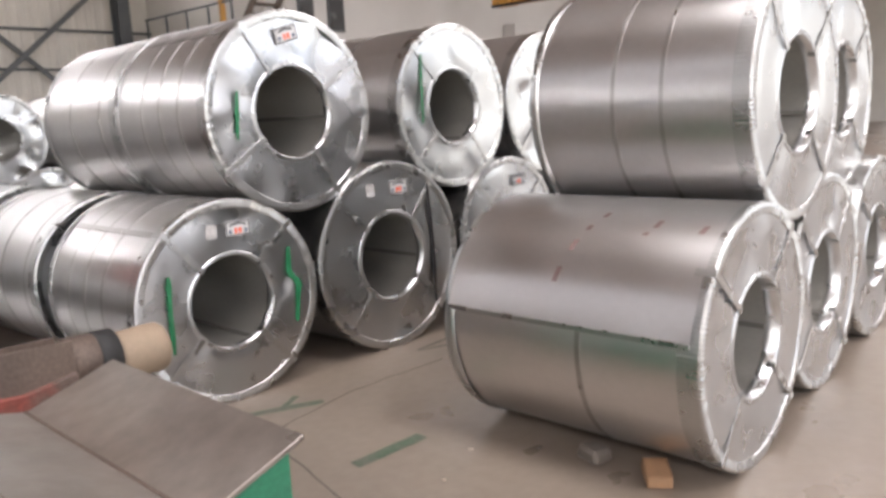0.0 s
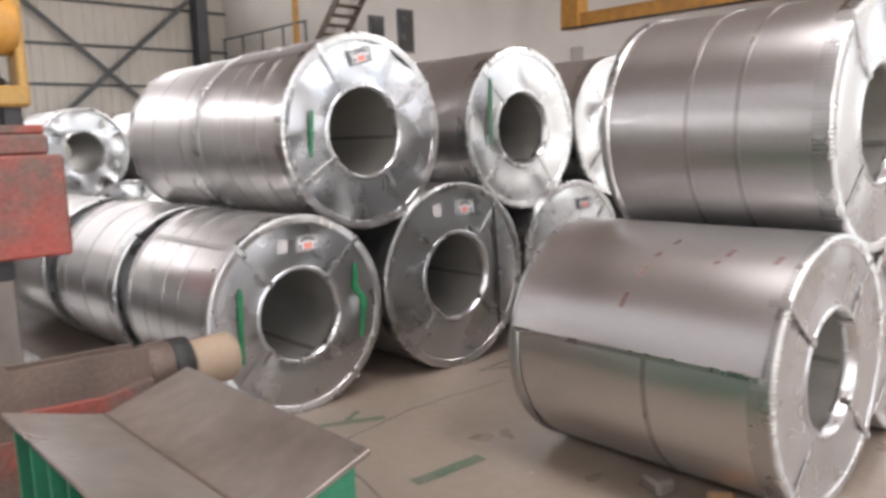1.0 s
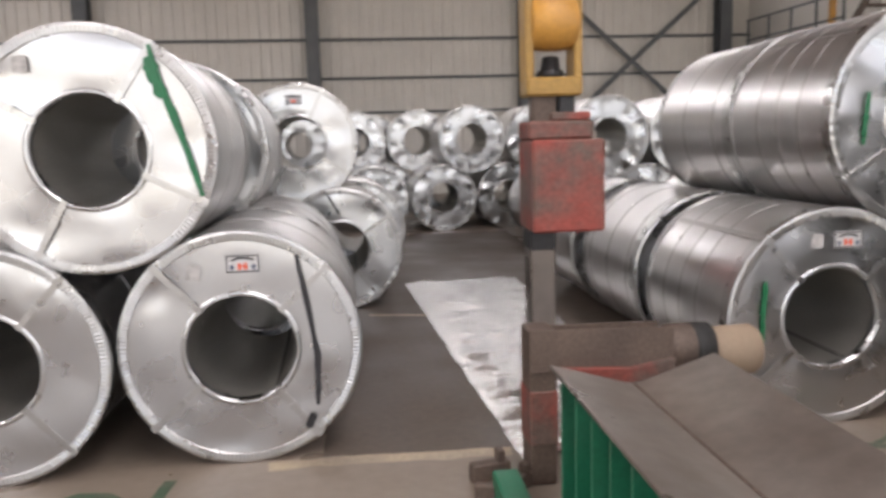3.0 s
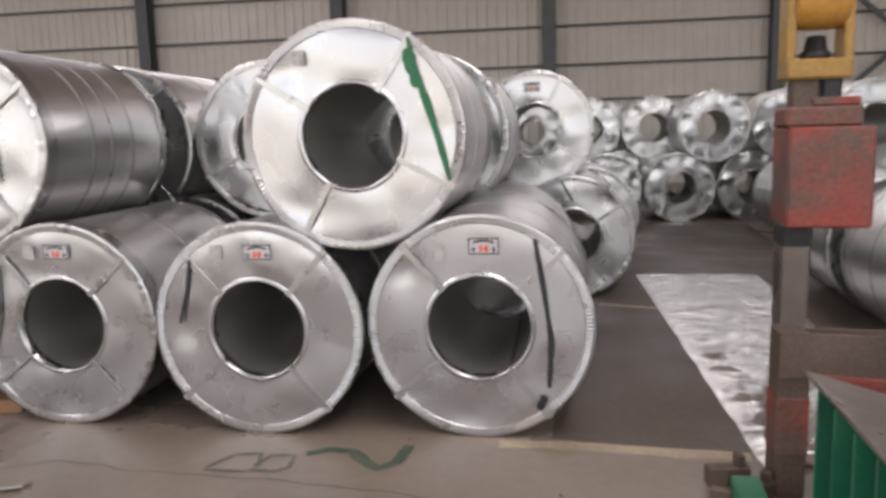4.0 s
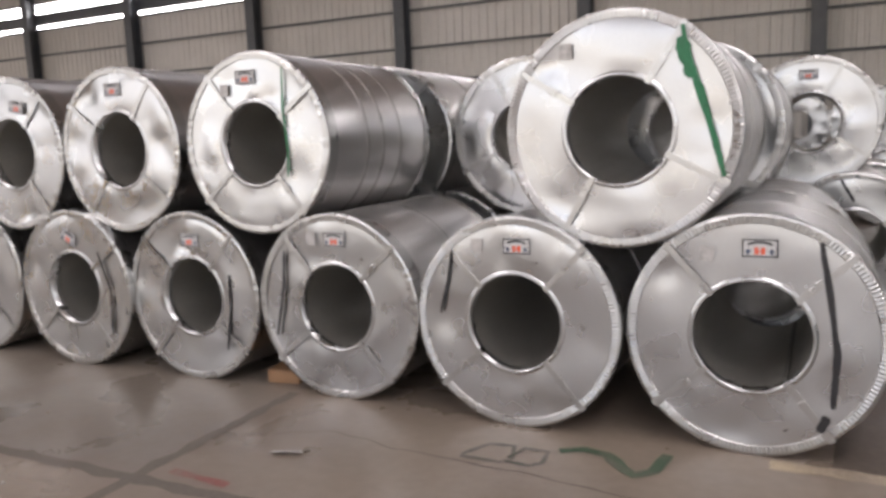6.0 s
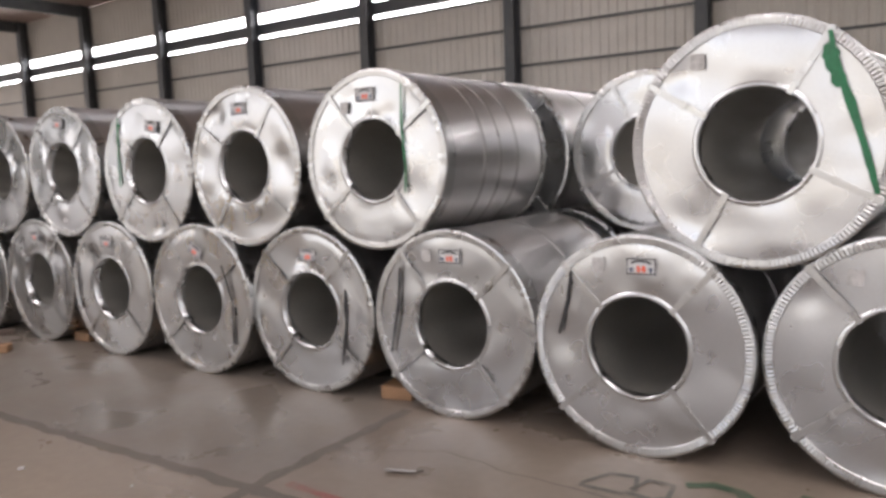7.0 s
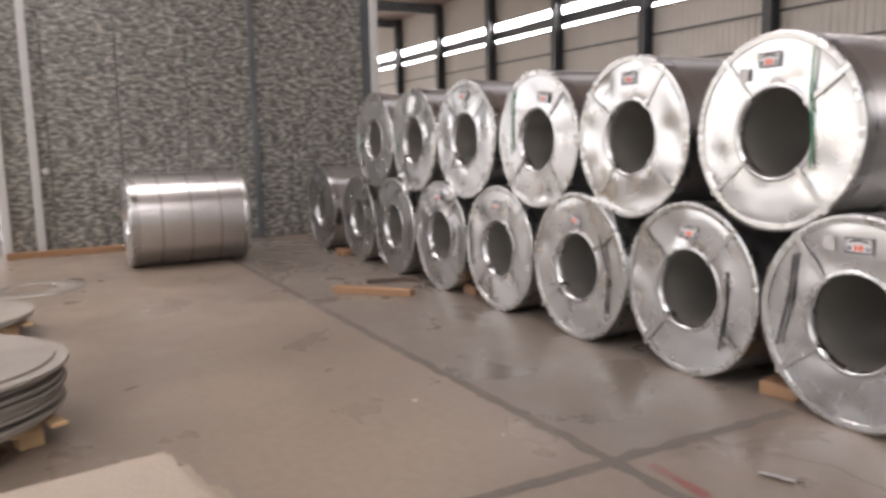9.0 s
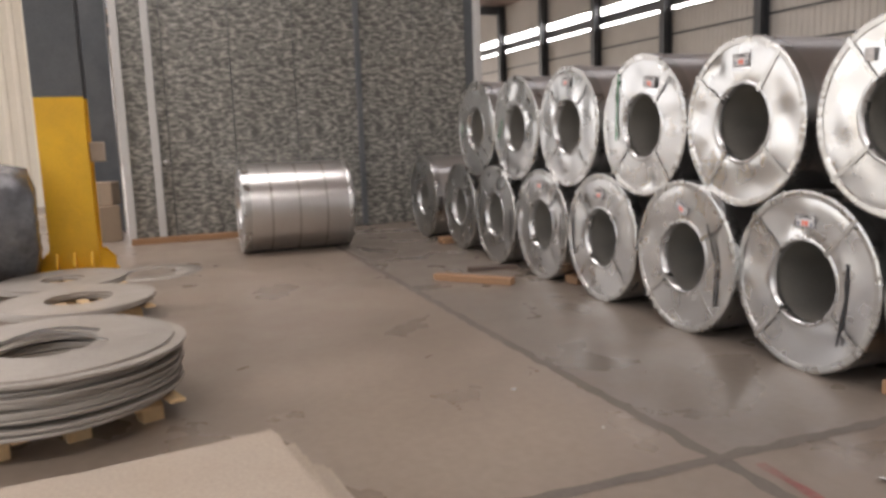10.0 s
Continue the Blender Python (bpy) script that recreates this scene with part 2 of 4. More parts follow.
def lathe(name, profile, n, material, wave=None, smooth=True, closed=False):
    """A profile of (radius, y) turned about the y axis. wave(angle, index) gives shifts (dr, dy)."""
    verts, faces = [], []
    k = len(profile)
    for i in range(n):
        a = 2 * math.pi * i / n
        for j, (r, y) in enumerate(profile):
            dr, dy = wave(a, j) if wave else (0, 0)
            verts.append(((r + dr) * math.cos(a), y + dy, (r + dr) * math.sin(a)))
    for i in range(n):
        for j in range(k if closed else k - 1):
            p, q = i * k + j, ((i + 1) % n) * k + j
            p2, q2 = i * k + (j + 1) % k, ((i + 1) % n) * k + (j + 1) % k
            faces.append((p, p2, q2, q))
    return mesh(name, verts, faces, material, smooth)


# ---------------------------------------------------------------- the coils
R, BORE_R, WIDTH = 0.55, 0.252, 1.25


def dents(seed, strength=1.0):
    """The hollows of an end cover: a function of (x, z) in metres, giving the depth."""
    rnd = random.Random(seed)
    spots = []
    for _ in range(11):
        a, r = rnd.uniform(0, 6.283), rnd.uniform(0.26, 0.52)
        spots.append((r * math.cos(a), r * math.sin(a), rnd.uniform(0.04, 0.13), rnd.uniform(-0.007, 0.008) * strength))
    ox, oz = rnd.uniform(0, 50), rnd.uniform(0, 50)

    def depth(x, z):
        d = 0.006 * strength * noise.noise((x * 3.2 + ox, z * 3.2 + oz, seed)) + 0.0009 * strength * noise.noise((x * 8 + ox, z * 9, seed))
        for sx, sz, w, h in spots:
            d += h * math.exp(-((x - sx) ** 2 + (z - sz) ** 2) / (w * w))
        return d
    return depth


def cover_mesh(seed, strength=1.0, crumple=0.0):
    f = dents(seed, strength)
    n, k = 120, 9
    verts, faces = [], []
    for i in range(n):
        a = 2 * math.pi * i / n
        for j in range(k):
            r = BORE_R + 0.012 + (R - 0.03 - BORE_R - 0.012) * j / (k - 1)
            x, z = r * math.cos(a), r * math.sin(a)
            edge = min(1, min(j, k - 1 - j) / 1.6)
            d = f(x, z) * edge
            if crumple:
                out = max(0, (r - 0.36) / 0.18)
                d += crumple * out * (abs(math.sin(a * 5.0 + 1.7 * noise.noise((x * 2, z * 2, 3)))) - 0.4) * (0.5 + noise.noise((a * 1.3, 0, seed)))
            verts.append((x, max(d, -0.007 if not crumple else -0.011), z))
    for i in range(n):
        for j in range(k - 1):
            p, q = i * k + j, ((i + 1) % n) * k + j
            faces.append((p, q, q + 1, p + 1))
    return mesh("end_cover", verts, faces, ZINC, True)


COVERS = [cover_mesh(s, st) for s, st in ((1, 1.75), (2, 2.2), (3, 1.4), (4, 1.9), (5, 2.5), (6, 1.5))]
CRUMPLED = cover_mesh(9, 1.5, 0.045)


def rim_mesh(teeth, seed):
    rnd = random.Random(seed)
    n = teeth * 2 if teeth else 150
    kick = [rnd.uniform(-1, 1) for _ in range(n)]

    def wave(a, j):
        i = int(round(a / (2 * math.pi) * n)) % n
        if teeth:
            s = (1 if i % 2 else -1) * 0.0013 * (1 + 0.45 * kick[i]) * (1.0 if j in (1, 2) else 0.35)
            return s * (0.8 if j >= 3 else 0.2), -s
        w = noise.noise((math.cos(a) * 2.5, math.sin(a) * 2.5, seed * 3.1)) * 0.005 + kick[i] * 0.0012
        return w * 0.4, w
    prof = [(R - 0.046, 0.000), (R - 0.041, -0.006), (R - 0.012, -0.008), (R + 0.001, -0.004), (R + 0.004, 0.006), (R + 0.004, 0.088), (R - 0.001, 0.091)]
    return lathe("rim", prof, n, RIM, wave, False)


RIMS = [rim_mesh(180, 1), rim_mesh(0, 2), rim_mesh(0, 3)]
FAR_RIM = lathe("rim", [(R - 0.05, WIDTH), (R - 0.01, WIDTH + 0.006), (R + 0.004, WIDTH), (R + 0.004, WIDTH - 0.055), (R, WIDTH - 0.056)], 96, RIM)


def barrel_wave(a, j):
    lap = (a / (2 * math.pi)) * 0.0035
    return lap + 0.0004 * noise.noise((math.cos(a) * 3, j * 0.7, math.sin(a) * 3)), 0


BARREL_ME = lathe("barrel", [(R - 0.006, 0.004 + (WIDTH - 0.008) * j / 8) for j in range(9)], 128, BARREL, barrel_wave)
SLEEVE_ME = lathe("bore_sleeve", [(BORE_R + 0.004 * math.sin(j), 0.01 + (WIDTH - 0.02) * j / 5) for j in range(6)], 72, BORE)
INNER_RING = lathe("inner_ring", [(BORE_R + 0.022, 0.002), (BORE_R + 0.019, -0.003), (BORE_R + 0.004, -0.004), (BORE_R - 0.002, -0.003), (BORE_R - 0.003, 0.06)], 84, ZINC,
                   lambda a, j: (0.0025 * noise.noise((math.cos(a) * 3, math.sin(a) * 3, 7)), 0.002 * noise.noise((math.cos(a) * 4, math.sin(a) * 4, j))))
FAR_COVER = lathe("far_cover", [(BORE_R, WIDTH), (R - 0.02, WIDTH)], 72, ZINC)
BAND_ME = lathe("girth_band", [(R - 0.0045, -0.012), (R - 0.0016, -0.0115), (R - 0.0016, 0.0115), (R - 0.0045, 0.012)], 160, STRAP, None, False)
RADIAL = boxes_mesh("radial_strap", [((BORE_R + R) / 2, -0.008, 0, R - BORE_R + 0.012, 0.003, 0.030), (R + 0.006, 0.03, 0, 0.003, 0.085, 0.030),
                                     (BORE_R - 0.004, 0.012, 0, 0.003, 0.04, 0.030), (BORE_R + 0.11, -0.0105, 0, 0.034, 0.004, 0.036)], RIM, 0.001)
AXIAL = box_mesh("axial_strap", 0.004, WIDTH - 0.19, 0.032, STRAP, 0.001, (R - 0.0005, WIDTH / 2, 0))
WRAP_EDGE = box_mesh("wrap_edge", 0.006, WIDTH * 0.9, 0.022, WRAP, 0.001, (BORE_R - 0.006, WIDTH / 2, 0))
LABEL_ME = box_mesh("label", 0.150, 0.002, 0.086, WHITE, 0)
LABEL_FRAME = boxes_mesh("label_frame", [(0, -0.0017, 0.0365, 0.146, 0.001, 0.006), (0, -0.0017, -0.0365, 0.146, 0.001, 0.007), (-0.070, -0.0017, 0, 0.006, 0.001, 0.079), (0.070, -0.0017, 0, 0.006, 0.001, 0.079)], INK, 0)


def arc_strip(name, pts, width, material, y=-0.0019):
    verts, faces = [], []
    for i, (x, z) in enumerate(pts):
        a, b = pts[max(0, i - 1)], pts[min(len(pts) - 1, i + 1)]
        dx, dz = b[0] - a[0], b[1] - a[1]
        le = math.hypot(dx, dz) or 1
        w = width(i / (len(pts) - 1)) if callable(width) else width
        verts += [(x - dz / le * w / 2, y, z + dx / le * w / 2), (x + dz / le * w / 2, y, z - dx / le * w / 2)]
    for i in range(len(pts) - 1):
        faces.append((2 * i, 2 * i + 1, 2 * i + 3, 2 * i + 2))
    return mesh(name, verts, faces, material)


LABEL_ARC = arc_strip("label_arc", [(0.05 * u / 8, 0.026 - 0.00016 * u * u) for u in range(-8, 9)], 0.010, INK)
def flat_print(name, outline, material):
    return mesh(name, [(x, -0.0019, z) for x, z in outline], [tuple(range(len(outline)))], material)


LABEL_RED = flat_print("label_print", [(-0.022, -0.028), (-0.006, -0.028), (-0.006, -0.016), (0.004, -0.016), (0.004, -0.028), (0.022, -0.028), (0.022, 0.004), (0.004, 0.004), (0.004, -0.009), (-0.006, -0.009), (-0.006, 0.004), (-0.022, 0.004)], INK_RED)
LABEL_BLUE = flat_print("label_print", [(-0.014, -0.016), (0.0, -0.002), (0.014, -0.016), (0.006, -0.016), (0.006, -0.028), (-0.006, -0.028), (-0.006, -0.016)], INK_BLUE)
STICKER = box_mesh("sticker", 0.062, 0.002, 0.070, GREY_PAPER, 0)


def stroke(pts, width, material, seed):
    """A sprayed stroke over the end cover through points (x, z) from the coil's middle."""
    rnd = random.Random(seed)
    line = []
    for (x0, z0), (x1, z1) in zip(pts, pts[1:]):
        for i in range(12):
            line.append((x0 + (x1 - x0) * i / 12, z0 + (z1 - z0) * i / 12))
    line.append(pts[-1])
    return arc_strip("paint_mark", [(x + 0.002 * noise.noise((i * 0.4, seed, 0)), z) for i, (x, z) in enumerate(line)],
                     lambda u: width * (0.75 + 0.35 * noise.noise((u * 5, seed, 1))) * (0.55 + 0.45 * min(1, 8 * u + 0.2, 8 * (1 - u) + 0.2)), material, -0.0135)


coil_count = 0


def coil(x, y, z=0.55, r=0.55, az=0.0, width=1.25, cover=None, rim=None, spokes=45, label=None, sticker=None, marks=(), bands=(0.5,), tone="", far=False, axial=()):
    """A wrapped steel coil, lying with its axis along y; (x, y, z) is the middle of its near end."""
    global coil_count
    coil_count += 1
    s = r / R
    kind_of = tone or "galvanised steel coil in sheet-metal wrapping"
    where = " resting on the floor" if z < 0.9 else " stacked in the upper row"
    ob = thing("steel_coil", kind_of + where, "steel coil", pose(x, y, z - r, 0, 0, az) @ Matrix.Diagonal((s, width / WIDTH, s, 1)), "steel coils")
    up = Matrix.Translation((0, 0, R))
    spin = pose(0, 0, 0, 0, coil_count * 67.0, 0)
    put("barrel", BARREL_ME, ob, up @ spin)
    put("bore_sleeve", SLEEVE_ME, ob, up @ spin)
    put("end_cover", cover or (CRUMPLED if far else COVERS[coil_count % len(COVERS)]), ob, up @ (spin if not cover else Matrix()))
    put("far_cover", FAR_COVER, ob, up)
    put("rim", rim or RIMS[1 + coil_count % 2], ob, up @ spin, "bright crimped steel edge")
    put("rim", FAR_RIM, ob, up)
    put("inner_ring", INNER_RING, ob, up @ spin)
    if not far:
        put("wrap_edge", WRAP_EDGE, ob, up @ pose(0, 0, 0, 0, 35 + 30 * math.sin(coil_count * 2.4), 0), "dark edge of the inner wrap")
        for i in range(4):
            put("radial_strap", RADIAL, ob, up @ pose(0, 0, 0, 0, -(spokes + 90 * i + 3 * math.sin(coil_count + i)), 0), "bright steel strap")
    for a in axial:
        put("axial_strap", AXIAL, ob, up @ pose(0, 0, 0, 0, -a, 0), "flat steel strap along the barrel")
    for b in bands:
        put("girth_band", BAND_ME, ob, up @ Matrix.Translation((0, b * WIDTH, 0)))
    if label:
        lx, lz, tilt = label
        la = put("label", LABEL_ME, ob, up @ pose(lx, -0.0135, lz, 0, tilt, 0), "white paper label with a black border")
        put("label_frame", LABEL_FRAME, la)
        put("label_arc", LABEL_ARC, la)
        put("label_print", LABEL_RED, la)
        for bx in (-0.048, 0.048):
            put("label_print", LABEL_BLUE, la, Matrix.Translation((bx, 0, 0)))
    if sticker:
        lx, lz, tilt = sticker
        put("sticker", STICKER, ob, up @ pose(lx, -0.0135, lz, 0, tilt, 0), "faded grey paper sticker")
    for i, (pts, w, m) in enumerate(marks):
        put("paint_mark", stroke(pts, w, m, coil_count + i), ob, up @ Matrix.Translation((0, -0.0012 * i, 0)), "green spray paint" if m is SPRAY_GREEN else "black spray paint")
    return ob


G, K = SPRAY_GREEN, SPRAY_BLACK
PLEAT = RIMS[0]
# the long row: lower coils on the floor, then the upper ones in their hollows
coil(-0.697, 3.555, 0.560, 0.560, rim=PLEAT, cover=COVERS[2], spokes=40, label=(0.03, 0.40, 0), sticker=(-0.19, 0.37, 8), marks=[([(0.27, 0.43), (0.31, 0.2), (0.345, -0.05), (0.335, -0.29)], 0.036, K), ([(0.315, -0.33), (0.285, -0.40)], 0.05, K)])
coil(-1.823, 3.496, 0.549, 0.549, rim=PLEAT, cover=COVERS[0], spokes=44, label=(0.03, 0.40, 0), sticker=(-0.19, 0.40, 0), marks=[([(-0.335, 0.36), (-0.36, 0.20), (-0.41, 0.03)], 0.026, K)])
coil(-2.943, 3.528, 0.548, 0.548, spokes=42, label=(0.02, 0.40, 0), sticker=(-0.14, 0.40, 0), marks=[([(-0.34, 0.32), (-0.36, 0.10), (-0.43, -0.2)], 0.03, K)])
coil(-4.051, 3.521, 0.546, 0.546, spokes=50, label=(0.02, 0.37, 0), marks=[([(0.33, 0.16), (0.33, -0.05), (0.28, -0.33)], 0.03, K)])
coil(-5.121, 3.478, 0.549, 0.549, spokes=38, label=(0.0, 0.36, 25), marks=[([(0.28, 0.27), (0.38, 0.0), (0.36, -0.3)], 0.03, K)])
coil(-6.276, 3.501, 0.551, 0.551, label=(0.0, 0.38, 0), marks=[([(-0.47, 0.2), (-0.44, -0.2)], 0.03, K)])
coil(-7.428, 3.518, 0.551, 0.551, label=(0.0, 0.40, 0), marks=[([(0.44, 0.15), (0.42, -0.2)], 0.03, K)])
coil(-8.548, 3.503, 0.553, 0.553, marks=[([(0.46, 0.1), (0.44, -0.25)], 0.03, K)])
coil(-9.768, 3.549, 0.548, 0.548)
coil(-11.15, 3.52, 0.58, 0.58, tone="dark dull steel coil in sheet-metal wrapping", far=True)
coil(-1.294, 3.538, 1.506, 0.552, rim=PLEAT, cover=COVERS[5], spokes=60, sticker=(-0.245, 0.375, 0), marks=[([(0.29, 0.45), (0.31, 0.33), (0.37, 0.15), (0.43, -0.05), (0.475, -0.22)], 0.040, G), ([(0.285, 0.40), (0.30, 0.32), (0.335, 0.22)], 0.075, G)], bands=(0.4, 0.8))
coil(-3.458, 3.528, 1.505, 0.535, width=1.21, cover=COVERS[3], spokes=38, label=(-0.03, 0.40, 0), sticker=(-0.2, 0.33, 0), marks=[([(0.25, 0.44), (0.24, 0.2), (0.26, -0.05), (0.25, -0.2)], 0.022, G)], bands=(0.35, 0.5, 0.68))
coil(-4.613, 3.535, 1.497, 0.541, spokes=52, label=(0.0, 0.40, 0))
coil(-5.707, 3.526, 1.496, 0.547, spokes=44, label=(0.12, 0.33, 10), marks=[([(-0.30, 0.42), (-0.33, 0.15), (-0.34, -0.12)], 0.034, G)])
coil(-6.885, 3.527, 1.511, 0.549, label=(0.0, 0.41, 8))
coil(-8.014, 3.530, 1.513, 0.544, marks=[([(-0.3, 0.1), (-0.4, -0.12)], 0.03, G)])
coil(-9.100, 3.526, 1.531, 0.548, marks=[([(-0.4, 0.1), (-0.42, -0.12)], 0.03, G)])
# the rows behind
for i, x in enumerate((-0.75, -1.85, -2.97, -4.07, -5.15, -6.27, -7.4, -8.5, -9.7)):
    coil(x, 5.00 + 0.03 * (i % 3), 0.55, 0.55, marks=[([(0.36, 0.15), (0.38, -0.1)], 0.03, G)] if i == 0 else (), bands=(0.3, 0.6))
coil(-3.45, 5.05, 1.49, 0.55, marks=[([(0.35, 0.25), (0.36, -0.1)], 0.025, K)])
coil(-2.33, 5.08, 1.49, 0.55, spokes=30)
coil(-1.20, 5.00, 1.49, 0.55, bands=(0.1, 0.5))
for x in (-4.55, -5.7, -6.85, -8.0, -9.1):
    coil(x, 5.02, 1.49, 0.55, far=True)
coil(-0.22, 6.85, 0.55, 0.55, spokes=35, marks=[([(-0.1, 0.5), (0.0, 0.32)], 0.03, K)])
coil(-1.40, 6.85, 0.55, 0.55)
coil(-0.05, 8.45, 0.55, 0.55)
coil(-1.2, 8.45, 0.55, 0.55)
coil(-0.57, 7.20, 1.51, 0.55, label=(-0.02, 0.40, 0), spokes=60)
# the coils across the aisle, turned a little from the long row
EAST_TURN = -1.4
coil(2.237, 3.448, 0.558, 0.558, EAST_TURN, 1.08, rim=PLEAT, cover=COVERS[4], spokes=42, label=(0.06, 0.39, 0), sticker=(-0.1, 0.39, 0), bands=(0.35, 0.55, 0.75), axial=(132,),
     marks=[([(-0.36, 0.2), (-0.37, 0.0), (-0.37, -0.2)], 0.036, G), ([(0.37, 0.24), (0.36, 0.1), (0.42, 0.02), (0.39, -0.2)], 0.045, G)])
coil(3.427, 3.400, 0.609, 0.609, EAST_TURN, cover=COVERS[1], spokes=50, label=(0.06, 0.40, 0), sticker=(-0.16, 0.40, 0), marks=[([(0.30, 0.40), (0.33, 0.0), (0.33, -0.35)], 0.036, K)])
coil(4.69, 3.38, 0.577, 0.577, EAST_TURN, label=(0.1, 0.38, 0))
coil(5.87, 3.35, 0.569, 0.569, EAST_TURN)
coil(2.739, 3.431, 1.555, 0.562, EAST_TURN, 1.03, cover=CRUMPLED, spokes=30, label=(-0.02, 0.42, -15), marks=[([(-0.36, 0.12), (-0.37, 0.0), (-0.38, -0.13)], 0.03, G)], bands=(0.28, 0.48, 0.68), axial=(128,))
coil(4.182, 3.458, 1.552, 0.565, EAST_TURN, cover=COVERS[0], spokes=42, marks=[([(-0.32, 0.34), (-0.33, 0.1), (-0.33, -0.1)], 0.03, G)])
coil(5.32, 3.41, 1.55, 0.561, EAST_TURN)
for i, x in enumerate((2.05, 3.2, 4.4, 5.55)):
    coil(x + 0.20, 4.70, 0.56, 0.56, EAST_TURN, 1.15, bands=(0.15, 0.5, 0.85))
for x in (2.60, 3.9, 5.1):
    coil(x + 0.165, 4.48, 1.55, 0.56, EAST_TURN, 1.10, bands=(0.2, 0.6))
for x in (2.0, 3.1, 4.2):
    coil(x + 0.27, 6.15, 0.56, 0.56, EAST_TURN)
# the nearest coils across the aisle
bare = coil(3.017, 0.929, 0.544, 0.544, EAST_TURN, width=1.21, rim=PLEAT, spokes=48, bands=(0.42,), tone="brushed steel coil with a red-dashed barrel")
lap = []
for i in range(73):
    a = radians(170 - 2.0 * i)
    out = R + 0.005 + 0.016 * max(0.0, 1 - i / 7) ** 1.5
    lap += [(out * math.cos(a), 0.034 + 1.182 * j / 3, R + out * math.sin(a)) for j in range(4)]
put("outer_lap", mesh("outer_lap", lap, [(4 * i + j, 4 * i + j + 1, 4 * i + j + 5, 4 * i + j + 4) for i in range(72) for j in range(3)], BARREL, True), bare, None, "outer sheet with a stepped edge")
put("lap_edge", box_mesh("lap_edge", 0.010, 1.182, 0.022, RIM, 0.002), bare, Matrix.Translation(((R + 0.018) * math.cos(radians(170)), 0.625, R + (R + 0.018) * math.sin(radians(170)))), "bright stepped sheet edge")
for a0, y0, le in ((112, 0.56, 4), (122, 0.60, 3), (131, 0.63, 6), (145, 0.66, 7), (158, 0.70, 3), (116, 0.30, 5), (124, 0.33, 2), (118, 0.10, 5)):
    vs = []
    for k in range(4):
        a = radians(a0 + le * k / 3)
        vs += [((R + 0.0055) * math.cos(a), y0 - 0.012 + 0.01 * k / 3, R + (R + 0.0055) * math.sin(a)), ((R + 0.0055) * math.cos(a), y0 + 0.012 + 0.01 * k / 3, R + (R + 0.0055) * math.sin(a))]
    put("red_dash", mesh("red_dash", vs, [(2 * k, 2 * k + 1, 2 * k + 3, 2 * k + 2) for k in range(3)], RED_DASH), bare, None, "faded red dash on the barrel")
coil(4.111, 0.967, 0.552, 0.552, EAST_TURN, rim=PLEAT, spokes=45)
coil(5.22, 0.97, 0.555, 0.555, EAST_TURN, spokes=45)
coil(3.589, 0.965, 1.503, 0.556, EAST_TURN, 1.05, rim=PLEAT, spokes=45, bands=(0.06, 0.36, 0.58))
coil(4.692, 1.059, 1.510, 0.556, EAST_TURN, spokes=45)
# the stacks at the far end of the aisle
for x, y, z in ((1.50, 12.54, 0.55), (2.63, 12.60, 0.55), (3.76, 12.60, 0.55), (0.37, 12.60, 0.55), (-0.75, 12.70, 0.55), (1.98, 12.45, 1.50), (3.10, 12.45, 1.50), (1.22, 13.80, 1.50), (0.10, 13.85, 1.50),
                (0.62, 14.05, 0.55), (1.75, 14.05, 0.55), (2.87, 14.05, 0.55), (-0.95, 15.00, 1.48), (-0.5, 15.2, 0.55), (0.45, 15.3, 1.48), (3.40, 9.90, 1.48), (2.85, 9.95, 0.55), (3.96, 9.95, 0.55), (4.52, 9.90, 1.48)):
    coil(x, y, z, 0.55, far=True)
# a single coil before the patterned wall
coil(-10.99, 0.895, 0.590, 0.585, width=1.42, bands=(0.25, 0.5, 0.75), tone="bare shining steel coil")

# ---------------------------------------------------------------- floor, walls, roof
tagged(put("floor", box_mesh("floor", EAST - WEST, NORTH - SOUTH, 0.2, FLOOR_M, 0, ((EAST + WEST) / 2, (NORTH + SOUTH) / 2, -0.1))), "grey-brown sealed concrete floor with stains", "floor", kind="structure")


def corrugated(name, length, height, pitch, depth, material):
    """A ribbed sheet in the x-z plane, from x = 0."""
    verts, faces = [], []
    n = int(length / pitch)
    xs = []
    for i in range(n):
        for u, d in ((0, 0), (0.55, 0), (0.65, depth), (0.9, depth)):
            xs.append(((i + u) * length / n, -d))
    xs.append((length, 0))
    for x, y in xs:
        verts += [(x, y, 0), (x, y, height)]
    for i in range(len(xs) - 1):
        faces.append((2 * i, 2 * i + 2, 2 * i + 3, 2 * i + 1))
    return mesh(name, verts, faces, material)


def wall(name, label, x, y, z, sx, sy, sz, material):
    return tagged(put(name, box_mesh(name, sx, sy, sz, material, 0), None, Matrix.Translation((x, y, z))), label, "wall", kind="structure")


BAY = 5.82
north = wall("wall_north", "long hall wall of cream ribbed sheeting", -25.4, NORTH + 0.2, 3.225, 75.2, 0.2, 6.45, SHEETING)
panel = corrugated("wall_panel", BAY, 6.45, 0.27, 0.03, SHEETING)
upper = corrugated("wall_panel", BAY, 1.93, 0.27, 0.03, SHEETING)
for i in range(-10, 2):
    x = -0.75 + BAY * i
    put("wall_panel", panel, north, Matrix.Translation((x + 25.4, -0.13, -3.225)))
    put("wall_panel", upper, north, Matrix.Translation((x + 25.4, -0.13, 7.46 - 3.225)))
girts = boxes_mesh("girt", [(-25.5, NORTH + 0.02, z, 75, 0.08, 0.07) for z in (2.30, 3.24, 4.28, 5.42, 6.44, 7.47)], STEELWORK, 0)
tagged(put("girt", girts), "dark steel wall rails", "wall rail", kind="structure")


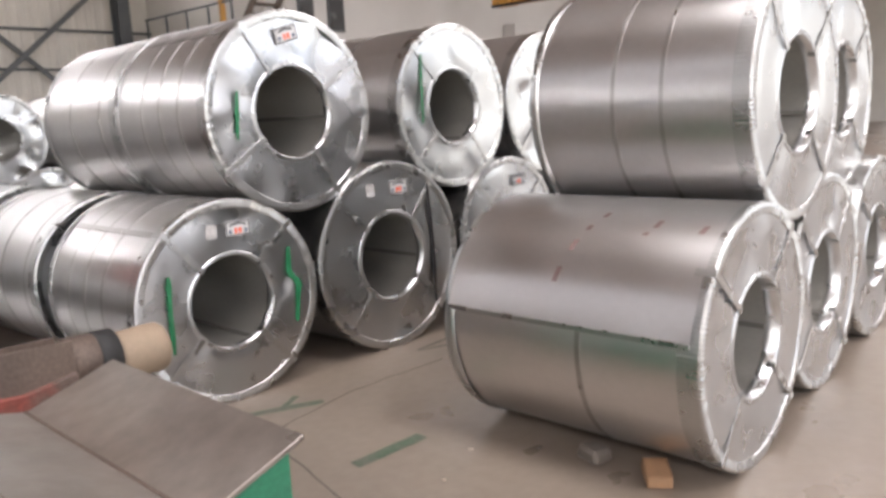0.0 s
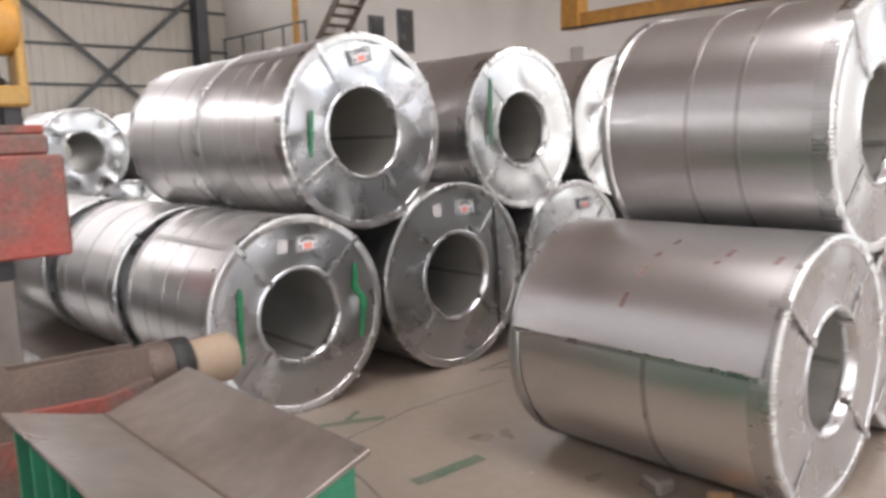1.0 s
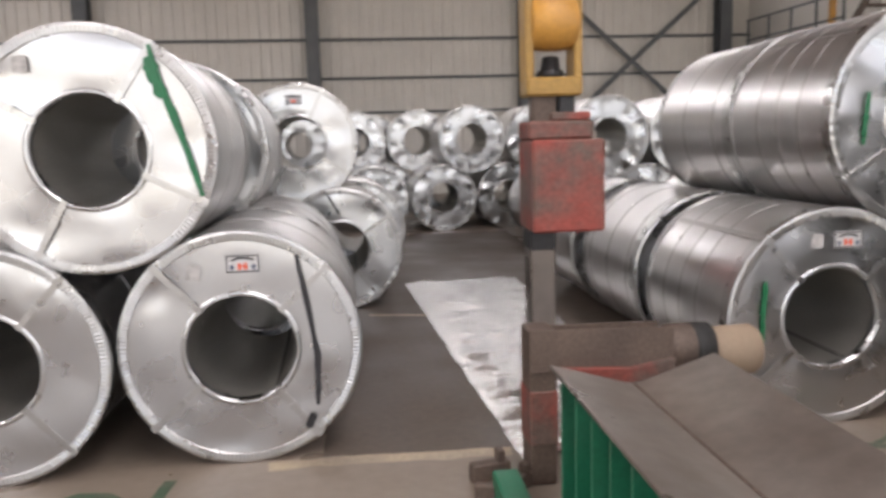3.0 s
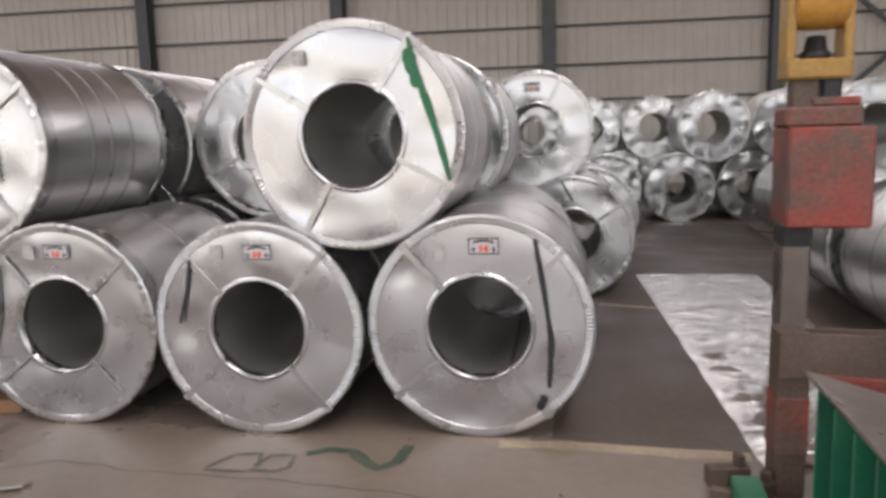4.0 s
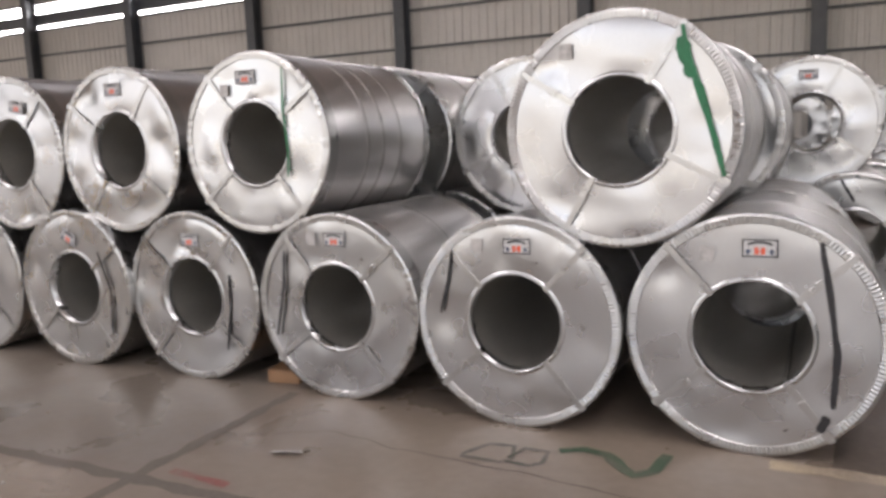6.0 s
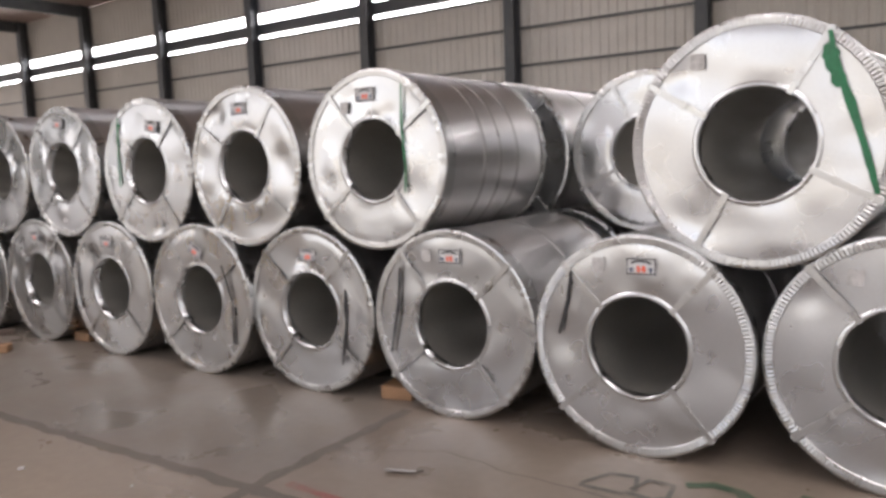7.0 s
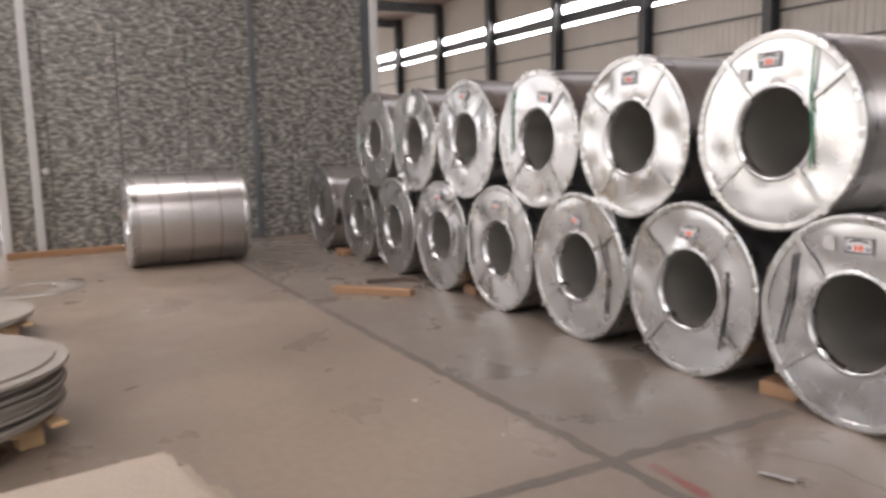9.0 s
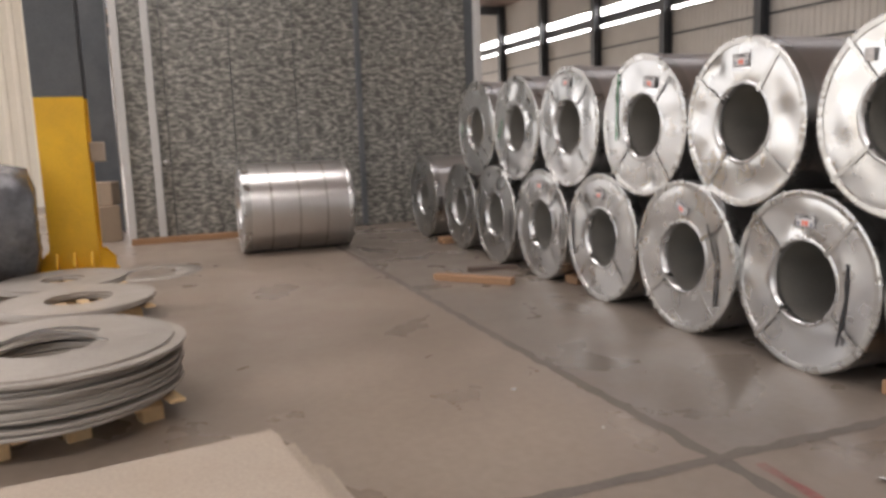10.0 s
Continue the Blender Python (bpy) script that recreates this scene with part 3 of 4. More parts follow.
def h_column(name, x, y, height, material, w=0.36, d=0.4, label="dark grey steel column against the wall"):
    ob = thing(name, label, "column", Matrix.Translation((x, y, 0)), "hall columns")
    put("flange", box_mesh("flange", w, 0.02, height, material, 0.003, (0, -d / 2, height / 2)), ob)
    put("flange", box_mesh("flange", w, 0.02, height, material, 0.003, (0, d / 2, height / 2)), ob)
    put("web", box_mesh("web", 0.016, d - 0.02, height, material, 0, (0, 0, height / 2)), ob)
    return ob


first_column = h_column("wall_column", -0.75, NORTH - 0.26, ROOF, STEELWORK)
for i in range(-10, 3):
    if i:
        copy_thing(first_column, Matrix.Translation((-0.75 + BAY * i, NORTH - 0.26, 0)))
for sgn in (1, -1):
    a, b = (5.81, 1.52), (10.52, 5.62)
    if sgn < 0:
        a, b = (5.81, 5.62), (10.52, 1.52)
    le = math.hypot(b[0] - a[0], b[1] - a[1])
    tagged(put("wall_brace", box_mesh("wall_brace", le, 0.05, 0.13, STEELWORK, 0.004), None,
               pose((a[0] + b[0]) / 2, NORTH - 0.3 - 0.06 * sgn, (a[1] + b[1]) / 2, 0, -math.degrees(math.atan2(b[1] - a[1], b[0] - a[0])), 0)), "dark steel diagonal wall brace", "brace", kind="structure")

wall("wall_south", "plain hall wall with a long window band", (EAST + WEST) / 2, SOUTH - 0.1, 0.1, EAST - WEST, 0.2, 0.2, SHEETING)
wall("wall_south_upper", "plain upper hall wall", (EAST + WEST) / 2, SOUTH - 0.1, 8.6, EAST - WEST, 0.2, 1.6, SHEETING)
wall("wall_west", "plain end wall of the hall", WEST - 0.1, (NORTH + SOUTH) / 2, ROOF / 2, 0.2, NORTH - SOUTH, ROOF, SHEETING)
wall("wall_east", "plain end wall of the hall", EAST + 0.1, (NORTH + SOUTH) / 2, ROOF / 2, 0.2, NORTH - SOUTH, ROOF, SHEETING)
# roof: closed over the north side, with skylight strips over the south side
def roof_sheet(x0, x1, y0, y1):
    me = box_mesh("ceiling", x1 - x0, y1 - y0, 0.12, ROOFING, 0)
    tagged(put("ceiling", me, None, Matrix.Translation(((x0 + x1) / 2, (y0 + y1) / 2, ROOF + 0.06))), "brown-beige roof sheeting", "ceiling", kind="structure")


edges = [WEST - 0.2] + [e for s in SKYLIGHTS[2:4] for e in (s - 0.65, s + 0.65)] + [EAST + 0.2]
for i in range(0, len(edges), 2):
    roof_sheet(edges[i], edges[i + 1], 3.5, NORTH + 0.3)
edges = [WEST - 0.2] + [e for s in SKYLIGHTS for e in (s - 1.3, s + 1.3)] + [EAST + 0.2]
for i in range(0, len(edges), 2):
    roof_sheet(edges[i], edges[i + 1], SOUTH - 0.3, 3.496)
for i in range(-10, 8):
    tagged(put("roof_beam", boxes_mesh("roof_beam", [(0, 0, 0, 0.2, NORTH - SOUTH, 0.02), (0, 0, 0.5, 0.2, NORTH - SOUTH, 0.02), (0, 0, 0.25, 0.015, NORTH - SOUTH, 0.5)], STEELWORK, 0), None,
               Matrix.Translation((-0.75 + BAY * i, (NORTH + SOUTH) / 2, ROOF - 0.55))), "steel roof beam", "beam", kind="structure")
# corner towards the stairs, and the plastered block
wall("wall_corner", "side wall of cream sheeting", 11.98, 18.8, ROOF / 2, 0.2, 5.6, ROOF, SHEETING)
wall("wall_block", "pale plastered wall of an inner building with small windows", 28.0, 16.1, ROOF / 2, 32.0, 0.24, ROOF, PLASTER)
for x0, x1, z0, z1 in ((12.98, 13.38, 4.18, 4.70), (13.98, 14.43, 3.90, 4.95)):
    w = tagged(put("window_1", box_mesh("window_frame", x1 - x0 + 0.1, 0.08, z1 - z0 + 0.1, STEELWORK, 0.004), None, Matrix.Translation(((x0 + x1) / 2, 15.95, (z0 + z1) / 2))), "small dark window in the plastered wall", "window", kind="structure")
    put("pane", box_mesh("pane", x1 - x0, 0.02, z1 - z0, DARKGLASS, 0, (0, -0.046, 0)), w)
tagged(put("wall_pier", box_mesh("wall_pier", 2.6, 0.5, 4.4, PLASTER, 0.01), None, Matrix.Translation((23.0, 15.7, 2.2))), "grey plastered pier before the wall", "pier", kind="structure")
tagged(put("downpipe", lathe("downpipe", [(0.06, 0), (0.06, 9.2)], 14, POSTWHITE), None, pose(12.40, 15.85, 0.1, 90, 0, 0)), "pale round downpipe at the wall corner", "pipe", kind="structure")

# window bands under the eaves of the long wall
tagged(put("window_rail", box_mesh("window_rail", 74, 0.2, 0.44, STEELWORK, 0, (-26, NORTH + 0.1, 6.85))), "dark rail between two window bands", "wall rail", kind="structure")
glow = bpy.data.materials.new("bright_sky")
glow.use_nodes = True
glow.node_tree.nodes["Principled BSDF"].inputs["Emission Color"].default_value = (0.95, 0.98, 1.0, 1)
glow.node_tree.nodes["Principled BSDF"].inputs["Emission Strength"].default_value = 9.0
tagged(put("backdrop", box_mesh("backdrop", 76, 0.05, 2.2, glow, 0, (-26, NORTH + 0.6, 7.1))), "bright overcast sky outside the window band", "sky", kind="structure")


# ---------------------------------------------------------------- crane girder and stairs far off
girder = thing("crane_girder", "orange painted crane girder under the roof", "crane", Matrix.Translation((18.5, 10.45, 4.46)))
put("girder", boxes_mesh("girder", [(0, -0.3, 0.06, 0.4, 6.0, 0.04), (0, -0.3, 0.40, 0.4, 6.0, 0.04), (-0.14, -0.3, 0.23, 0.02, 6.0, 0.32), (0.14, -0.3, 0.23, 0.02, 6.0, 0.32)], CRANE, 0.002), girder)
put("hanger", box_mesh("hanger", 0.5, 0.62, ROOF - 4.46, CRANE, 0.02, (0, 3.02, (ROOF - 4.46) / 2 + 0.02)), girder, None, "orange painted upright up to the roof")
put("rail", box_mesh("rail", 0.08, 6.6, 0.06, DARK, 0.002, (-0.25, 0, 0.02)), girder)

stair = thing("steel_stair", "brown steel stair with a handrail and landing", "stair", Matrix.Translation((11.52, 17.95, 0)) @ Matrix.Diagonal((1, 1, 1.06, 1)))
put("landing", box_mesh("landing", 0.7, 4.2, 0.1, RUST, 0.004, (0, 0.4, 3.2)), stair)
for k in range(2):
    put("handrail", box_mesh("handrail", 0.05, 4.2, 0.05, STEELWORK, 0.004, (-0.33, 0.4, 3.75 + 0.5 * k)), stair)
for k in range(5):
    put("post", box_mesh("post", 0.05, 0.05, 1.05, STEELWORK, 0.004, (-0.33, -1.65 + 1.02 * k, 3.75)), stair)
for k in range(4):
    put("leg", box_mesh("leg", 0.1, 0.1, 3.15, STEELWORK, 0.004, (-0.25 + 0.5 * (k % 2), -1.5 + 3.8 * (k // 2), 1.575)), stair)
for k in range(9):
    put("tread", box_mesh("tread", 0.7, 0.26, 0.04, RUST, 0.003, (0, -1.75 - 0.2 * k, 3.3 + 0.19 * k)), stair)
for sx in (-0.37, 0.37):
    put("stringer", prism("stringer", [(-1.6, 3.05), (-1.6, 3.3), (-3.5, 5.1), (-3.5, 4.85)], -0.02, 0.02, RUST, 0.003), stair, pose(sx, 0, 0, 0, 0, 90))
put("upright", box_mesh("upright", 0.12, 0.12, 3.6, CRANE, 0.006, (-0.3, -1.2, 5.0)), stair, None, "yellow painted upright")

# ---------------------------------------------------------------- hanging lifting hook
HY = 3.0
FAR_SCALE = pose(1.395, 4.43, 1.488, 0, 0, -1.5) @ Matrix.Diagonal((1.5, 1.5, 1.5, 1)) @ Matrix.Translation((-0.8025, -2.97, -1.4325))
hook = thing("coil_hook", "coil lifting hook with a worn red counterweight", "lifting hook", FAR_SCALE)
put("counterweight", box_mesh("counterweight", 0.300, 0.26, 0.375, RED, 0.010, (0.6525, HY + 0.1, 1.245)), hook, None, "worn red painted steel block")
put("cap_block", box_mesh("cap_block", 0.27, 0.20, 0.075, RED, 0.010, (0.63, HY + 0.1, 1.470)), hook)
put("cap_ridge", box_mesh("cap_ridge", 0.17, 0.12, 0.035, RED, 0.008, (0.68, HY + 0.1, 1.525)), hook)
put("shank", box_mesh("shank", 0.10, 0.08, 0.13, RUST, 0.008, (0.575, HY + 0.1, 1.56)), hook)
put("shank", box_mesh("shank", 0.07, 0.07, 0.11, DARK, 0.008, (0.67, HY + 0.1, 1.56)), hook)
put("upright", box_mesh("upright", 0.100, 0.14, 0.64, WORN, 0.006, (0.557, HY + 0.1, 0.737)), hook, None, "scuffed grey steel upright")
put("collar", box_mesh("collar", 0.108, 0.15, 0.08, DARK, 0.005, (0.557, HY + 0.1, 1.02)), hook)
put("lower_arm", box_mesh("lower_arm", 0.100, 0.50, 0.02, WORN, 0.004, (0.557, HY + 0.35, 0.427)), hook)

stand = thing("coil_stand", "rusty steel stand with a red lip and round sleeve", "coil stand", Matrix.Translation((0.080, 0.05, 0)) @ Matrix.Diagonal((1.02, 1, 1.02, 1)))
put("upright", box_mesh("upright", 0.115, 0.16, 0.68, RUST, 0.008, (0.530, HY + 0.06, 0.34)), stand)
put("red_plate", box_mesh("red_plate", 0.121, 0.166, 0.24, RED, 0.006, (0.530, HY + 0.06, 0.30)), stand, None, "worn red painted plate")
put("arm", prism("arm", [(0.47, 0.50), (0.47, 0.685), (1.10, 0.665), (1.10, 0.47), (0.95, 0.47), (0.8, 0.50)], HY - 0.03, HY - 0.022, RUST, 0.002), stand)
put("arm", prism("arm", [(0.59, 0.50), (0.59, 0.66), (1.10, 0.65), (1.10, 0.47)], HY + 0.145, HY + 0.153, RUST, 0.002), stand)
put("floor_panel", box_mesh("floor_panel", 0.5, 0.16, 0.008, RUST, 0.002, (0.85, HY + 0.06, 0.50)), stand)
put("red_lip", prism("red_lip", [(0.60, 0.485), (0.60, 0.525), (0.9, 0.50), (1.09, 0.54), (1.09, 0.475), (0.9, 0.445)], HY - 0.07, HY - 0.032, RED, 0.004), stand, None, "bright red painted lip")
put("leg", box_mesh("leg", 0.08, 0.12, 0.47, RUST, 0.006, (1.05, HY + 0.06, 0.235)), stand)
put("roller", lathe("roller", [(0.0, 0), (0.10, 0), (0.105, 0.01), (0.105, 0.11), (0.1, 0.12)], 40, RUST), stand, pose(1.10, HY + 0.08, 0.545, 0, 0, -90))
put("ring", lathe("ring", [(0.06, 0), (0.112, 0), (0.115, 0.01), (0.112, 0.085), (0.06, 0.085)], 40, RUBBER), stand, pose(1.215, HY + 0.08, 0.535, 0, 0, -90), "black rubber ring")
put("sleeve", lathe("sleeve", [(0.06, 0), (0.100, 0), (0.108, 0.02), (0.112, 0.2), (0.1, 0.22), (0, 0.22)], 40, CARD), stand, pose(1.30, HY + 0.08, 0.515, 0, 0, -90), "tan cardboard sleeve")

block = thing("hook_block", "yellow crane hook block with an orange drum", "hook block", FAR_SCALE @ Matrix.Translation((0.612, HY + 0.1, 1.60)))
put("crossbar", box_mesh("crossbar", 0.232, 0.15, 0.075, DULL_YELLOW, 0.010, (0, 0, 0.045)), block)
for sx in (-0.100, 0.100):
    put("side_plate", box_mesh("side_plate", 0.034, 0.13, 0.36, DULL_YELLOW, 0.006, (sx, 0, 0.25)), block)
put("nut", lathe("nut", [(0, 0.0), (0.055, 0), (0.055, 0.03), (0.042, 0.035), (0.035, 0.085), (0.02, 0.09), (0, 0.09)], 8, DARK), block, pose(0, 0, 0.08, 90, 0, 0))
put("drum", lathe("drum", [(0.0, -0.095), (0.09, -0.095), (0.105, -0.085), (0.112, -0.03), (0.112, 0.03), (0.105, 0.085), (0.09, 0.095), (0, 0.095)], 48, CRANE), block, pose(0.005, 0, 0.30, 0, 0, 90), "orange painted drum")
put("top_plate", box_mesh("top_plate", 0.25, 0.14, 0.03, CRANE, 0.006, (0, 0, 0.44)), block)
for sx in (-0.07, 0.07):
    put("rope", lathe("rope", [(0.008, 0), (0.008, 4.60)], 8, DARK), block, pose(sx, 0, 0.45, -90, 0, 0) @ Matrix.Diagonal((1, -1, 1, 1)))

# ---------------------------------------------------------------- green V-shaped coil cradle
cradle = thing("coil_cradle", "green steel coil cradle with a worn V-shaped plate top", "coil cradle", pose(1.141, 1.46, 0, 0, 0, -1.5) @ Matrix.Diagonal((1.076, 1.039, 0.985, 1)) @ Matrix.Translation((-1.055, -1.46, 0)))
Y0, Y1 = 1.46, 2.56
put("top_plate", prism("top_plate", [(0.465, 0.665), (0.465, 0.683), (0.76, 0.588), (0.76, 0.570)], Y0, Y1, WORN, 0.003), cradle, None, "worn bare steel plate")
put("top_plate", prism("top_plate", [(0.764, 0.570), (0.764, 0.588), (1.055, 0.693), (1.055, 0.675)], Y0, Y1, WORN, 0.003), cradle, None, "worn bare steel plate")
put("end_plate", prism("end_plate", [(0.50, 0.0), (0.50, 0.650), (0.76, 0.566), (1.02, 0.658), (1.02, 0.0)], Y0 + 0.02, Y0 + 0.04, GREEN, 0.003), cradle)
put("end_plate", prism("end_plate", [(0.50, 0.0), (0.50, 0.650), (0.76, 0.566), (1.02, 0.658), (1.02, 0.0)], Y1 - 0.04, Y1 - 0.02, GREEN, 0.003), cradle)
put("side_plate", box_mesh("side_plate", 0.016, Y1 - Y0 - 0.09, 0.63, GREEN, 0.003, (0.58, (Y0 + Y1) / 2, 0.315)), cradle)
put("side_plate", box_mesh("side_plate", 0.016, Y1 - Y0 - 0.09, 0.64, GREEN, 0.003, (1.01, (Y0 + Y1) / 2, 0.32)), cradle)
rib = prism("rib", [(0.47, 0.10), (0.47, 0.655), (0.57, 0.625), (0.57, 0.0), (0.53, 0.0)], -0.008, 0.008, GREEN, 0.002)
for k in range(6):
    put("rib", rib, cradle, Matrix.Translation((0, Y0 + 0.12 + 0.17 * k, 0)))
put("base_beam", box_mesh("base_beam", 0.10, 1.2, 0.10, GREEN, 0.006, (0.50, 2.0, 0.05)), cradle)
put("base_beam", box_mesh("base_beam", 0.10, 1.5, 0.12, GREEN, 0.006, (0.36, 2.15, 0.06)), cradle)
put("weld_bead", box_mesh("weld_bead", 0.012, Y1 - Y0, 0.006, RUST, 0.002, (0.762, (Y0 + Y1) / 2, 0.590)), cradle)
for k, (x, y, a, s) in enumerate(((0.40, 3.14, 10, 0.12), (0.50, 3.01, 40, 0.10), (0.37, 2.96, -20, 0.09))):
    tagged(put("steel_offcut", boxes_mesh("steel_offcut", [(0, 0, s * 0.35, s * 1.5, s * 0.5, s * 0.7), (s * 0.4, 0, s * 0.9, s * 0.3, s * 0.45, s * 0.5)], RUST, 0.006), None, pose(x, y, 0, 0, 0, a)), "rusty steel offcut lying on the floor", "offcut", "steel offcuts")


# ---------------------------------------------------------------- marks and sheets on the floor
def floor_patch(name, pts, material, label, category, lift=0.0015, kind="structure"):
    me = mesh(name, [(x, y, 0) for x, y in pts], [tuple(range(len(pts)))], material)
    return tagged(put(name, me, None, Matrix.Translation((0, 0, lift))), label, category, kind=kind)


def floor_line(name, pts, width, material, label, category, wobble=0.0, lift=0.0015, seed=0):
    line = []
    for (x0, y0), (x1, y1) in zip(pts, pts[1:]):
        n = max(2, int(math.hypot(x1 - x0, y1 - y0) / 0.06))
        line += [(x0 + (x1 - x0) * i / n, y0 + (y1 - y0) * i / n) for i in range(n)]
    line.append(pts[-1])
    verts, faces = [], []
    for i, (x, y) in enumerate(line):
        a, b = line[max(0, i - 1)], line[min(len(line) - 1, i + 1)]
        dx, dy = b[0] - a[0], b[1] - a[1]
        le = math.hypot(dx, dy) or 1
        o = wobble * noise.noise((i * 0.35, seed, 0))
        w = width * (1 + 0.5 * noise.noise((i * 0.5, seed, 5)))
        verts += [(x - dy / le * (w / 2 + o), y + dx / le * (w / 2 + o), 0), (x + dy / le * (w / 2 - o), y - dx / le * (w / 2 - o), 0)]
    for i in range(len(line) - 1):
        faces.append((2 * i, 2 * i + 1, 2 * i + 3, 2 * i + 2))
    return tagged(put(name, mesh(name, verts, faces, material), None, Matrix.Translation((0, 0, lift))), label, category, kind="structure")


floor_line("floor_joint", [(-12.26, 2.13), (-5.53, 2.20), (-3.24, 2.25), (-0.40, 2.32)], 0.075, JOINT, "dark filled joint across the concrete floor", "floor joint", 0.02)
floor_patch("floor_slab", [(-0.35, 3.50), (2.0, 3.44), (2.46, 12.2), (-0.02, 12.2)], SLAB, "darker brown concrete slab between the coil rows", "floor slab", 0.0008)
floor_patch("floor_slab", [(-12.6, 2.13), (-5.53, 2.20), (-3.24, 2.25), (-3.26, 5.2), (-12.6, 5.2)], GLOSSY, "greyer glossy concrete slab along the coil row", "floor slab", 0.0006)
floor_line("floor_joint", [(-3.24, -0.80), (-3.22, 1.40), (-3.26, 3.50)], 0.075, JOINT, "dark filled joint across the concrete floor", "floor joint", 0.02, 0.0022, 1)
floor_line("floor_crack", [(-1.86, 2.98), (-1.41, 2.96), (-1.00, 2.90), (-0.75, 2.86), (-0.30, 2.65)], 0.010, JOINT, "thin crack in the concrete floor", "crack", 0.03, 0.0024, 2)
floor_line("floor_crack", [(-3.22, 2.80), (-2.71, 3.06), (-2.21, 3.00), (-1.86, 2.98)], 0.008, JOINT, "thin crack in the concrete floor", "crack", 0.04, 0.0024, 3)
floor_line("floor_crack", [(1.68, 1.69), (1.81, 2.20), (2.07, 3.19)], 0.012, JOINT, "thin crack in the concrete floor", "crack", 0.01, 0.0024, 4)
floor_line("floor_crack", [(2.11, 2.93), (2.62, 3.02), (3.36, 2.96)], 0.012, JOINT, "thin crack in the concrete floor", "crack", 0.02, 0.0024, 5)
floor_line("floor_line_paint", [(-0.60, 3.47), (-0.33, 3.48), (0.56, 3.42)], 0.10, FLOOR_YELLOW, "worn yellow line painted on the floor", "floor line", 0.01, 0.0018, 6)
floor_line("floor_line_paint", [(0.0, 6.55), (0.50, 6.42)], 0.06, FLOOR_YELLOW, "worn yellow line painted on the floor", "floor line", 0.01, 0.0018, 7)
floor_line("floor_mark", [(-3.12, 2.38), (-2.76, 2.36)], 0.05, FLOOR_RED, "worn red stroke on the floor", "floor mark", 0.01, 0.003, 8)
floor_line("floor_mark", [(2.03, 2.31), (2.43, 2.275)], 0.075, FLOOR_GREEN, "green stroke sprayed on the floor", "floor mark", 0.015, 0.003, 9)
floor_line("floor_mark", [(2.10, 3.21), (2.29, 3.12), (2.46, 3.03)], 0.06, FLOOR_GREEN, "green stroke sprayed on the floor", "floor mark", 0.015, 0.003, 10)
floor_line("floor_mark", [(2.29, 3.15), (2.42, 3.22)], 0.04, FLOOR_GREEN, "green stroke sprayed on the floor", "floor mark", 0.015, 0.0034, 11)
floor_line("floor_mark", [(3.40, 3.21), (3.80, 3.225), (3.67, 3.085), (3.40, 3.21)], 0.03, FLOOR_DARK, "dark triangle sprayed on the floor", "floor mark", 0.01, 0.003, 12)
# sprayed signs before the row: two loops, then a bow with a tick
LOOP = [(-1.93, 3.06), (-1.85, 3.22), (-1.73, 3.24), (-1.69, 3.10), (-1.73, 3.04), (-1.93, 3.04)]
floor_line("floor_sign", LOOP, 0.026, FLOOR_DARK, "worn sign sprayed on the concrete floor", "floor sign", 0.004, 0.003, 13)
floor_line("floor_sign", [(-1.71, 3.10), (-1.67, 3.23), (-1.56, 3.23), (-1.54, 3.10), (-1.59, 3.05), (-1.71, 3.06)], 0.026, FLOOR_DARK, "worn sign sprayed on the concrete floor", "floor sign", 0.004, 0.0034, 14)
floor_line("floor_sign", [(-1.51, 3.26), (-1.41, 3.32), (-1.29, 3.30), (-1.19, 3.18), (-1.13, 3.13), (-1.06, 3.20), (-1.03, 3.40)], 0.06, FLOOR_GREEN, "worn green sign sprayed on the concrete floor", "floor sign", 0.006, 0.0038, 15)

# plastic sheet lying in the aisle
nx, ny = 26, 90
verts, faces = [], []
for j in range(ny):
    v = j / (ny - 1)
    y = 3.32 + 4.63 * v
    x0, x1 = 0.590 - 0.16 * v + 0.012 * noise.noise((v * 14, 0, 4)), 1.45 + 0.18 * v + 0.02 * noise.noise((v * 11, 2, 4))
    for i in range(nx):
        u = i / (nx - 1)
        h = 0.004 + 0.034 * abs(noise.noise((u * 3, v * 30, 1))) + 0.006 * abs(noise.noise((u * 16, v * 50, 2)))
        verts.append((x0 + (x1 - x0) * u, y, h * (0.7 + 1.6 * (1 - v) ** 2) * min(1, 6 * u + 0.2)))
for j in range(ny - 1):
    for i in range(nx - 1):
        a = j * nx + i
        faces.append((a, a + 1, a + nx + 1, a + nx))
tagged(put("plastic_sheet", mesh("plastic_sheet", verts, faces, FOIL, True)), "shiny crumpled plastic sheet spread on the floor", "plastic sheet")

# ---------------------------------------------------------------- small things on the floor
for x, y, a, l in ((-3.45, 3.67, 12, 0.22), (-7.04, 3.68, 5, 0.2), (-5.7, 3.78, 0, 0.18), (-10.3, 3.5, 0, 0.2)):
    tagged(put("wooden_chock", prism("wooden_chock", [(-l / 2, 0), (-l / 2, 0.085), (l / 2, 0.075), (l / 2, 0)], -0.05, 0.30, TIMBER, 0.006), None, pose(x, y, 0, 0, 0, a)), "raw wooden chock under a steel coil", "chock", "wooden chocks")
tagged(put("plank", box_mesh("plank", 0.86, 0.11, 0.07, TIMBER, 0.006, (0, 0, 0.035)), None, pose(-7.58, 2.83, 0, 0, 0, 42)), "raw timber plank lying on the floor", "plank", "planks")
